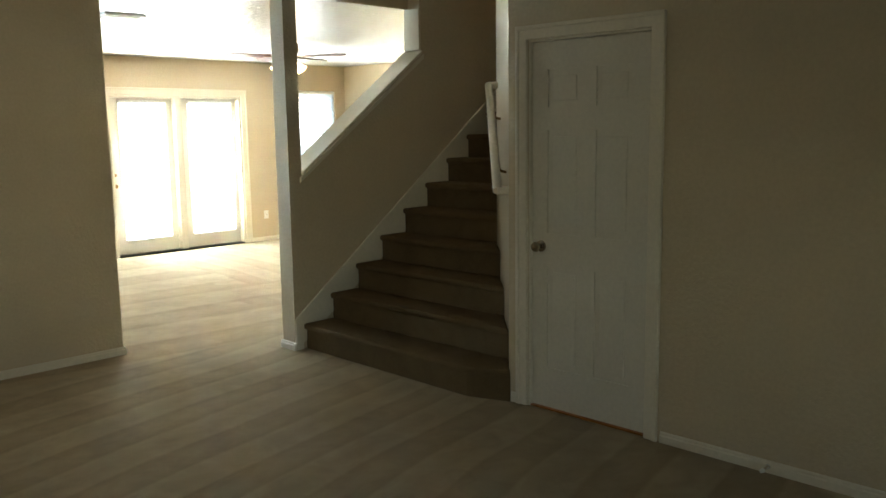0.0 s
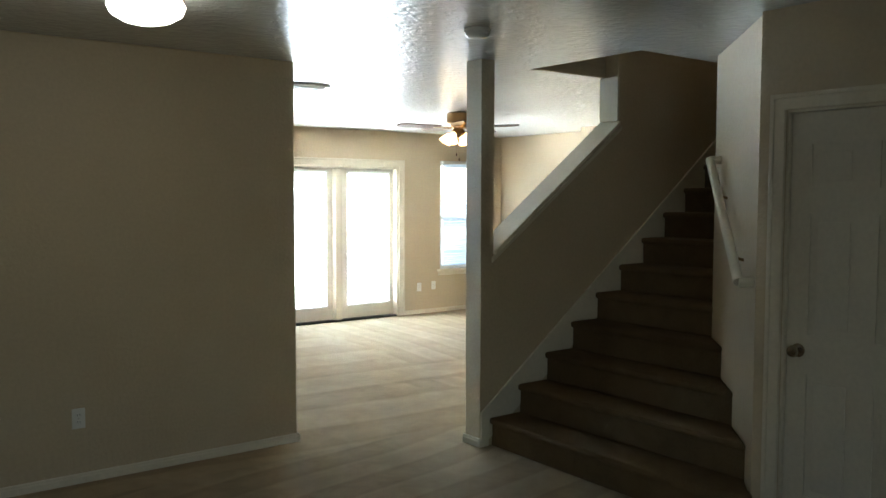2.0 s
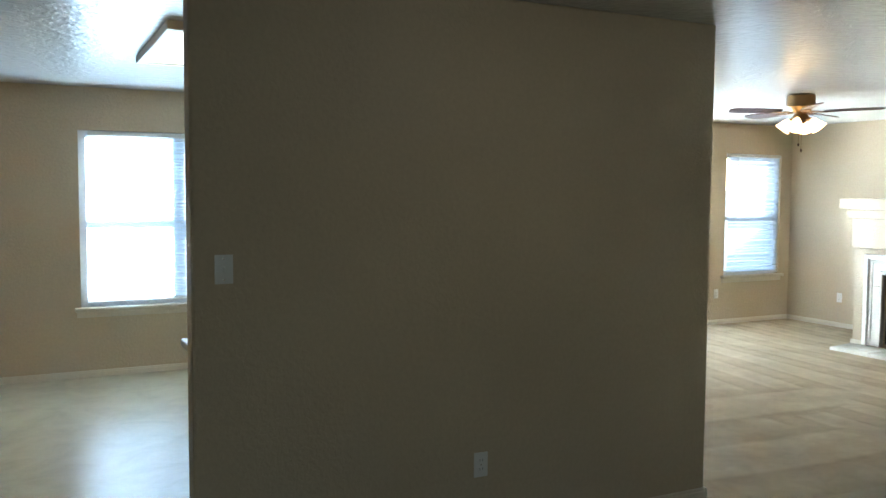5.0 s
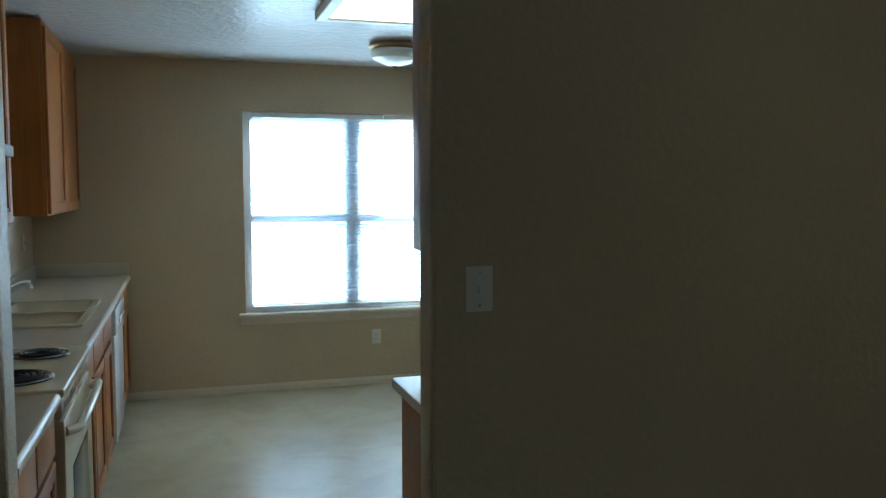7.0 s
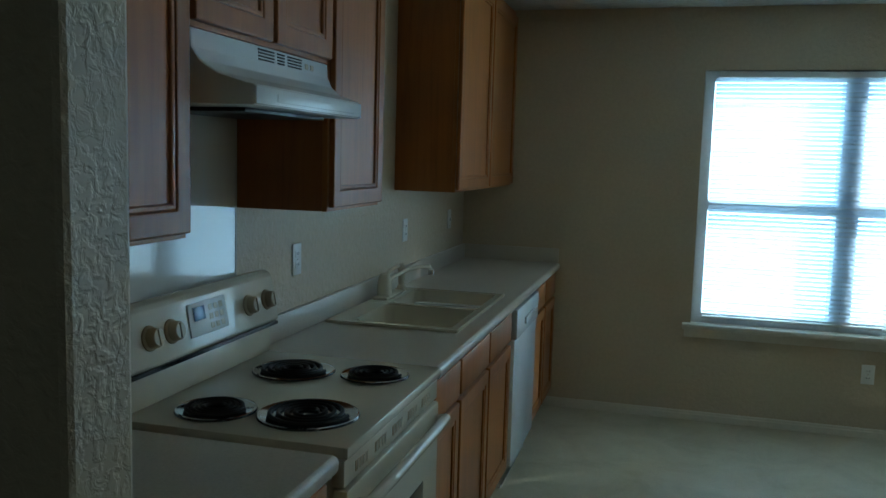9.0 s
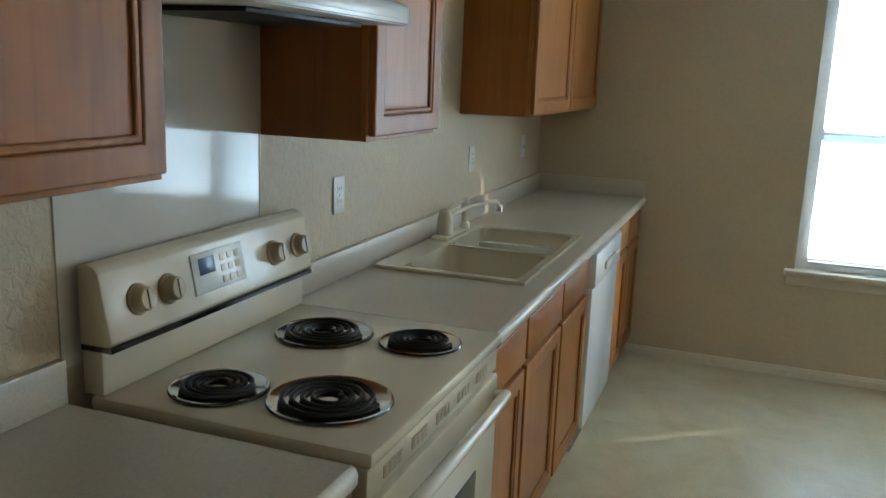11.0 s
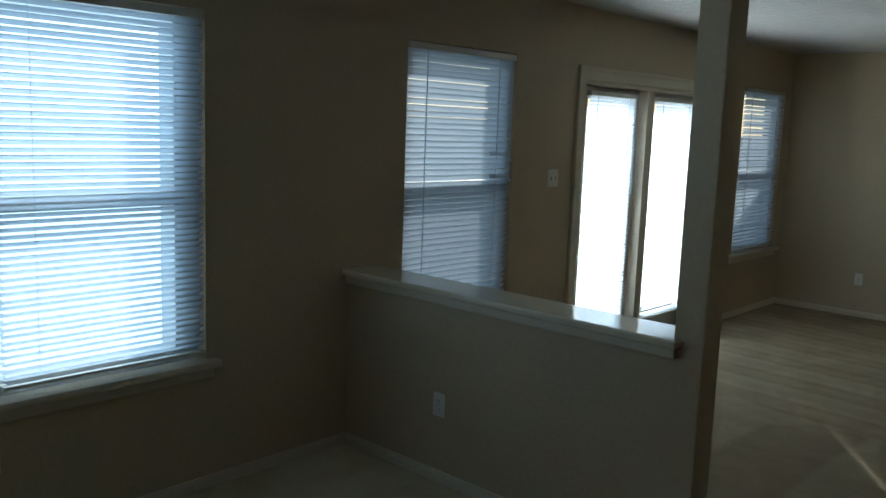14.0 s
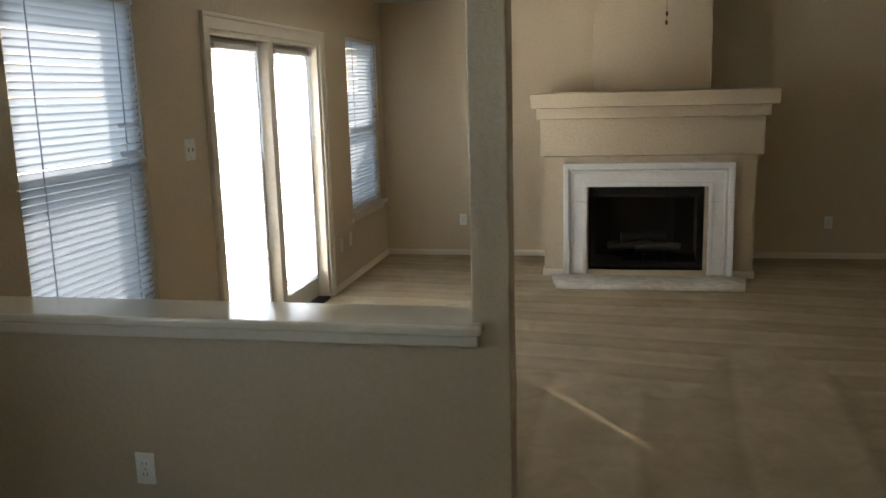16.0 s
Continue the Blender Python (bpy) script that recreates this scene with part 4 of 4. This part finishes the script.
# worktops
SINK = (-4.262, -3.725, 2.185, 3.10)
wt = thing("worktop", (-3.97, 3.1, 0.87), "beige laminate worktop with a rounded front edge", "worktop", "worktops")
bm = pierced("z", TOP - 0.038, TOP, LEFT + 0.002, -3.664, 1.682, BACK - 0.002, [(SINK[0] + 0.02, SINK[1] - 0.02, SINK[2] + 0.02, SINK[3] - 0.02)])
part("top", bm, COUNTER, wt, smooth=False)
part("front_edge", prism([(-3.664, TOP - 0.040), (-3.656, TOP - 0.040), (-3.651, TOP - 0.032), (-3.650, TOP - 0.014), (-3.655, TOP - 0.004), (-3.664, TOP)], "y", 1.682, BACK - 0.002), COUNTER, wt)
part("backsplash", boxes((LEFT + 0.001, LEFT + 0.021, 1.682, BACK - 0.002, TOP + 0.0005, TOP + 0.092), (LEFT + 0.021, -3.66, BACK - 0.021, BACK - 0.001, TOP + 0.0005, TOP + 0.092), bevel=0.004), COUNTER, wt)
wl = thing("worktop", (-3.97, 0.54, 0.87), "short beige laminate worktop beside the range", "worktop", "worktops")
part("top", boxes((LEFT + 0.002, -3.664, 0.135, 0.848, TOP - 0.038, TOP)), COUNTER, wl, smooth=False)
part("front_edge", prism([(-3.664, TOP - 0.040), (-3.656, TOP - 0.040), (-3.651, TOP - 0.032), (-3.650, TOP - 0.014), (-3.655, TOP - 0.004), (-3.664, TOP)], "y", 0.135, 0.848), COUNTER, wl)
part("backsplash", boxes((LEFT + 0.001, LEFT + 0.021, 0.135, 0.848, TOP + 0.0005, TOP + 0.092), bevel=0.004), COUNTER, wl)

# sink
sink = thing("sink", (-3.99, 2.64, TOP), "bisque double-bowl drop-in kitchen sink", "sink")
rim = pierced("z", TOP + 0.0005, TOP + 0.012, SINK[0], SINK[1], SINK[2], SINK[3], [(-4.155, -3.762, 2.225, 2.625), (-4.155, -3.762, 2.66, 3.06)])
bmesh.ops.bevel(rim, geom=list(rim.edges), offset=0.004, segments=2, affect="EDGES", clamp_overlap=True)
part("rim", rim, BISQUE, sink)
for a, b in ((2.225, 2.625), (2.66, 3.06)):
    bm = boxes((-4.155, -3.762, a, b, TOP - 0.175, TOP + 0.0095))
    top = max(bm.faces, key=lambda f: f.calc_center_median().z)
    bmesh.ops.delete(bm, geom=[top], context="FACES_ONLY")
    es = [e for e in bm.edges if not e.is_boundary]
    bmesh.ops.bevel(bm, geom=es, offset=0.055, segments=5, profile=0.5, affect="EDGES", clamp_overlap=True)
    bmesh.ops.reverse_faces(bm, faces=bm.faces)
    bowl = part("bowl", bm, BISQUE, sink)
    part("drain", lathe([(0.042, 0.0), (0.042, 0.004), (0.03, 0.003), (0.005, 0.001)], -3.96, (a + b) / 2, TOP - 0.1745, 24), CHROME, bowl)
FY = 2.80
fc = thing("faucet", (-4.21, FY, TOP + 0.012), "bisque single-lever kitchen faucet with a long spout", "faucet")
Z0 = TOP + 0.0125
part("base_plate", boxes((-4.245, -4.175, FY - 0.12, FY + 0.12, Z0, Z0 + 0.014), bevel=0.006), BISQUE, fc)
part("column", lathe([(0.034, 0.0), (0.033, 0.05), (0.028, 0.08), (0.022, 0.098), (0.004, 0.104)], -4.21, FY - 0.05, Z0 + 0.012, 24), BISQUE, fc)
part("lever", tube([(-4.205, FY - 0.05, Z0 + 0.105), (-4.19, FY - 0.03, Z0 + 0.125), (-4.17, FY + 0.02, Z0 + 0.142)], 0.009, 10), BISQUE, fc)
part("spout", tube([(-4.21, FY - 0.03, Z0 + 0.05), (-4.20, FY + 0.02, Z0 + 0.085), (-4.165, FY + 0.10, Z0 + 0.108), (-4.12, FY + 0.19, Z0 + 0.120), (-4.09, FY + 0.245, Z0 + 0.117), (-4.082, FY + 0.258, Z0 + 0.095)], 0.0095, 12), BISQUE, fc)
part("aerator", lathe([(0.014, 0.0), (0.015, -0.022), (0.011, -0.024)], -4.082, FY + 0.258, Z0 + 0.098, 16), CHROME, fc)
sp = thing("side_sprayer", (-4.21, FY + 0.19, Z0), "bisque side sprayer standing in the sink rim", "sprayer")
part("holder", lathe([(0.024, 0.0), (0.020, 0.02), (0.013, 0.03)], -4.21, FY + 0.19, Z0, 18), BISQUE, sp)
part("spray_head", lathe([(0.013, 0.025), (0.016, 0.07), (0.020, 0.11), (0.014, 0.128), (0.003, 0.13)], -4.21, FY + 0.19, Z0, 18), BISQUE, sp)

# dishwasher
dwm = thing("dishwasher", (-3.98, 3.378, 0), "white built-in dishwasher under the worktop", "dishwasher")
part("tub", boxes((LEFT + 0.01, -3.70, 3.022, 3.660, 0.02, TOP - 0.046)), APPLIANCE, dwm, smooth=False)
part("door", boxes((-3.699, -3.655, 3.026, 3.656, 0.12, 0.738), bevel=0.008), APPLIANCE, dwm)
part("control_panel", boxes((-3.699, -3.645, 3.026, 3.656, 0.742, TOP - 0.048), bevel=0.008), APPLIANCE, dwm)
part("kick_plate", boxes((-3.72, -3.70, 3.026, 3.656, 0.01, 0.115), bevel=0.003), APPLIANCE, dwm)
part("latch_handle", boxes((-3.646, -3.632, 3.22, 3.46, 0.785, 0.82), bevel=0.006), APPLIANCE, dwm)
for i in range(4):
    part("button", boxes((-3.646, -3.640, 3.49 + 0.03 * i, 3.51 + 0.03 * i, 0.795, 0.81), bevel=0.002), PLASTIC, dwm)

# range
SY0, SY1 = 0.892, 1.676
rg = thing("range", (-3.96, 1.34, 0), "bisque electric range with four black coil burners", "range")
part("body", boxes((LEFT + 0.03, -3.69, SY0 + 0.004, SY1 - 0.004, 0.02, TOP - 0.030), bevel=0.004), BISQUE, rg)
part("cooktop", boxes((LEFT + 0.03, -3.645, SY0, SY1, TOP - 0.028, TOP + 0.004), bevel=0.010), BISQUE, rg)
odoor = part("oven_door", boxes((-3.689, -3.648, SY0 + 0.008, SY1 - 0.008, 0.20, 0.832), bevel=0.010), BISQUE, rg)
part("oven_window", boxes((-3.652, -3.6455, SY0 + 0.17, SY1 - 0.17, 0.36, 0.63), bevel=0.003), GLASSDARK, odoor)
part("door_handle", tube([(-3.648, SY0 + 0.03, 0.790), (-3.612, SY0 + 0.06, 0.792), (-3.604, SY0 + 0.2, 0.80), (-3.602, 1.34, 0.802), (-3.604, SY1 - 0.2, 0.80), (-3.612, SY1 - 0.06, 0.792), (-3.648, SY1 - 0.03, 0.775)], 0.016, 12), BISQUE, odoor)
part("vent_strip", boxes((-3.688, -3.656, SY0 + 0.006, SY1 - 0.006, 0.838, TOP - 0.032), bevel=0.004), BISQUE, rg)
for i in range(5):
    c = SY0 + 0.115 + i * 0.134
    part("vent_slot", boxes((-3.657, -3.6545, c - 0.042, c + 0.042, 0.856, 0.882), bevel=0.0008), BISQUEDARK, rg)
    for k in range(4):
        part("vent_bar", boxes((-3.6555, -3.6530, c - 0.042 + 0.021 * k + 0.009, c - 0.042 + 0.021 * k + 0.013, 0.857, 0.881)), BISQUE, rg, smooth=False)
part("drawer", boxes((-3.689, -3.652, SY0 + 0.008, SY1 - 0.008, 0.045, 0.19), bevel=0.008), BISQUE, rg)
part("backguard_foot", boxes((LEFT + 0.012, -4.232, SY0 + 0.004, SY1 - 0.004, TOP + 0.004, 1.032), bevel=0.006), BISQUE, rg)
part("shadow_strip", boxes((LEFT + 0.014, -4.2065, SY0 + 0.002, SY1 - 0.002, 1.031, 1.0415)), BLACK, rg, smooth=False)
BG = [(-4.282, 1.042), (-4.212, 1.042), (-4.205, 1.052), (-4.231, 1.188), (-4.240, 1.200), (-4.258, 1.207), (-4.282, 1.202)]
bg = part("backguard", prism(BG, "y", SY0, SY1, 0.004), BISQUE, rg)
LEAN = math.degrees(math.atan2(0.026, 0.136))


def on_guard(y, up, out):
    """A place on the leaning face of the backguard."""
    return Vector((-4.205 - 0.026 * up / 0.136 + out, y, 1.052 + up))


for y in (0.985, 1.08, 1.495, 1.612):
    c = on_guard(y, 0.068, 0.001)
    knob = lathe([(0.033, 0.0), (0.033, 0.004), (0.027, 0.008), (0.025, 0.026), (0.021, 0.03), (0.002, 0.031)], 0, 0, 0, 24, "x")
    box(knob, 0.026, 0.034, -0.004, 0.004, -0.02, 0.02, bevel=0.002)
    bmesh.ops.transform(knob, matrix=Matrix.Translation(c) @ pose(0, 0, 0, 0, -LEAN, 0), verts=knob.verts)
    part("knob", knob, BISQUEDARK, bg, "tan plastic knob")
clock = boxes((0.0, 0.004, -0.098, 0.098, -0.046, 0.046), bevel=0.0015)
bmesh.ops.transform(clock, matrix=Matrix.Translation(on_guard(1.262, 0.076, 0.0)) @ pose(0, 0, 0, 0, -LEAN, 0), verts=clock.verts)
part("control_panel", clock, PLASTIC, bg, "pale control panel with a display")
disp = boxes((0.004, 0.006, -0.075, -0.018, -0.004, 0.034), bevel=0.0008)
bmesh.ops.transform(disp, matrix=Matrix.Translation(on_guard(1.262, 0.076, 0.0)) @ pose(0, 0, 0, 0, -LEAN, 0), verts=disp.verts)
part("display", disp, DISPLAY, bg, "blue-grey display")
for i in range(3):
    for k in range(3):
        key = boxes((0.004, 0.0055, 0.004 + i * 0.028, 0.022 + i * 0.028, -0.036 + k * 0.026, -0.020 + k * 0.026), bevel=0.0005)
        bmesh.ops.transform(key, matrix=Matrix.Translation(on_guard(1.262, 0.076, 0.0)) @ pose(0, 0, 0, 0, -LEAN, 0), verts=key.verts)
        part("key", key, BISQUE, bg)


def burner(x, y, r):
    pan = part("drip_pan", lathe([(r + 0.016, 0.0), (r + 0.014, 0.005), (r + 0.004, 0.004), (r * 0.8, -0.004), (r * 0.35, -0.010), (0.012, -0.010)], x, y, TOP + 0.0075, 40), BLACK, rg, "black drip pan")
    part("trim_ring", lathe([(r + 0.006, 0.0045), (r + 0.010, 0.0065), (r + 0.014, 0.005), (r + 0.015, 0.0)], x, y, TOP + 0.0072, 40), CHROME, pan, "chrome ring")
    pts = []
    turns = 4 if r > 0.085 else 3
    for i in range(turns * 26 + 1):
        a = 2 * math.pi * i / 26
        rr = 0.022 + (r - 0.03) * i / (turns * 26)
        pts.append((x + rr * math.cos(a), y + rr * math.sin(a), TOP + 0.016))
    part("coil", tube(pts, 0.0055, 8), STEELDARK, pan, "dark heating coil")


burner(-4.043, 1.452, 0.108)
burner(-3.80, 1.490, 0.087)
burner(-4.058, 1.032, 0.087)
burner(-3.824, 1.072, 0.113)

# glossy panel behind the range
spl = thing("splash_panel", (LEFT, 1.25, 1.2), "glossy pale splash panel on the wall behind the range", "splash panel")
part("sheet", boxes((LEFT + 0.0005, LEFT + 0.004, 0.853, 1.545, 1.0, 1.695)), SPLASH, spl, smooth=False)
part("edge_strip", boxes((LEFT + 0.0005, LEFT + 0.006, 1.545, 1.553, 1.0, 1.70), bevel=0.001), SPLASH, spl)

# range hood
hd = thing("range_hood", (-4.05, 1.255, 1.7), "white under-cabinet range hood with vent slots", "range hood")
HP = [(LEFT + 0.002, 1.695), (-3.885, 1.695), (-3.885, 1.742), (-3.905, 1.748), (-3.945, 1.762), (-3.972, 1.785), (-3.985, 1.812), (-3.988, 1.853), (LEFT + 0.002, 1.853)]
HY0, HY1 = 0.80, 1.548


def drawn_in(bm):
    """The front corner nearest the kitchen opening is drawn in towards the lip."""
    for v in bm.verts:
        if v.co.y < HY0 + 0.05:
            v.co.y += 0.10 * min(1.0, max(0.0, (v.co.x + 4.0) / 0.11))
    return bm


part("shell", drawn_in(prism(HP, "y", HY0, HY1, 0.003)), APPLIANCE, hd)
part("front_lip", boxes((-3.888, -3.878, HY0 + 0.10, HY1 - 0.002, 1.698, 1.738), bevel=0.003), APPLIANCE, hd)
part("lamp_cover", boxes((-3.879, -3.8755, HY0 + 0.20, HY1 - 0.06, 1.707, 1.726), bevel=0.001), APPLIANCE, hd)
part("underside_filter", boxes((-4.22, -3.95, 0.98, 1.44, 1.684, 1.694), bevel=0.002), STEELDARK, hd)
part("mounting_foot", boxes((-4.25, -4.20, 0.81, 0.86, 1.668, 1.6945), bevel=0.004), STEELDARK, hd)
for g in range(3):
    for i in range(4):
        c, long = ((1.11, 0.085), (1.215, 0.04), (1.275, 0.085))[g]
        part("slot", boxes((-3.9895, -3.984, c, c + long, 1.818 + i * 0.008, 1.822 + i * 0.008)), VENTDARK, hd, smooth=False)
for c in (1.385, 1.42):
    part("rocker_switch", boxes((-3.992, -3.984, c, c + 0.020, 1.822, 1.838), bevel=0.002), BISQUE, hd)

# cabinets on the kitchen side of the partition, seen from their end
pc = thing("base_cabinet", (-1.7, 0.45, 0), "honey oak base cabinet against the partition", "cabinet", "base cabinets")
part("body", boxes((-2.575, -0.6, 0.122, 0.705, 0.10, TOP - 0.042)), OAKSIDE, pc, smooth=False)
part("toe_kick", boxes((-2.575, -0.6, 0.122, 0.635, 0.0, 0.10)), OAKSIDE, pc, smooth=False)
for i in range(3):
    part("door", boxes((-2.55 + i * 0.65, -1.925 + i * 0.65, 0.707, 0.726, 0.125, 0.722), bevel=0.004), OAK, pc)
    part("drawer_front", boxes((-2.55 + i * 0.65, -1.925 + i * 0.65, 0.707, 0.726, 0.742, 0.876), bevel=0.006), OAK, pc)
pw = thing("worktop", (-1.7, 0.45, 0.87), "beige laminate worktop against the partition", "worktop", "worktops")
part("top", boxes((-2.60, -0.6, 0.122, 0.75, TOP - 0.038, TOP), bevel=0.008), COUNTER, pw)
part("backsplash", boxes((-2.60, -0.6, 0.1215, 0.141, TOP + 0.0005, TOP + 0.092), bevel=0.004), COUNTER, pw)
pu = thing("wall_cabinet", (-1.7, 0.27, 1.43), "honey oak wall cabinets on the partition", "cabinet", "wall cabinets")
part("body", boxes((-2.615, -0.6, 0.1225, 0.40, 1.40, 2.50), bevel=0.002), OAKSIDE, pu)
for i in range(3):
    part("door", boxes((-2.60 + i * 0.665, -1.945 + i * 0.665, 0.402, 0.42, 1.415, 2.465), bevel=0.004), OAK, pu)
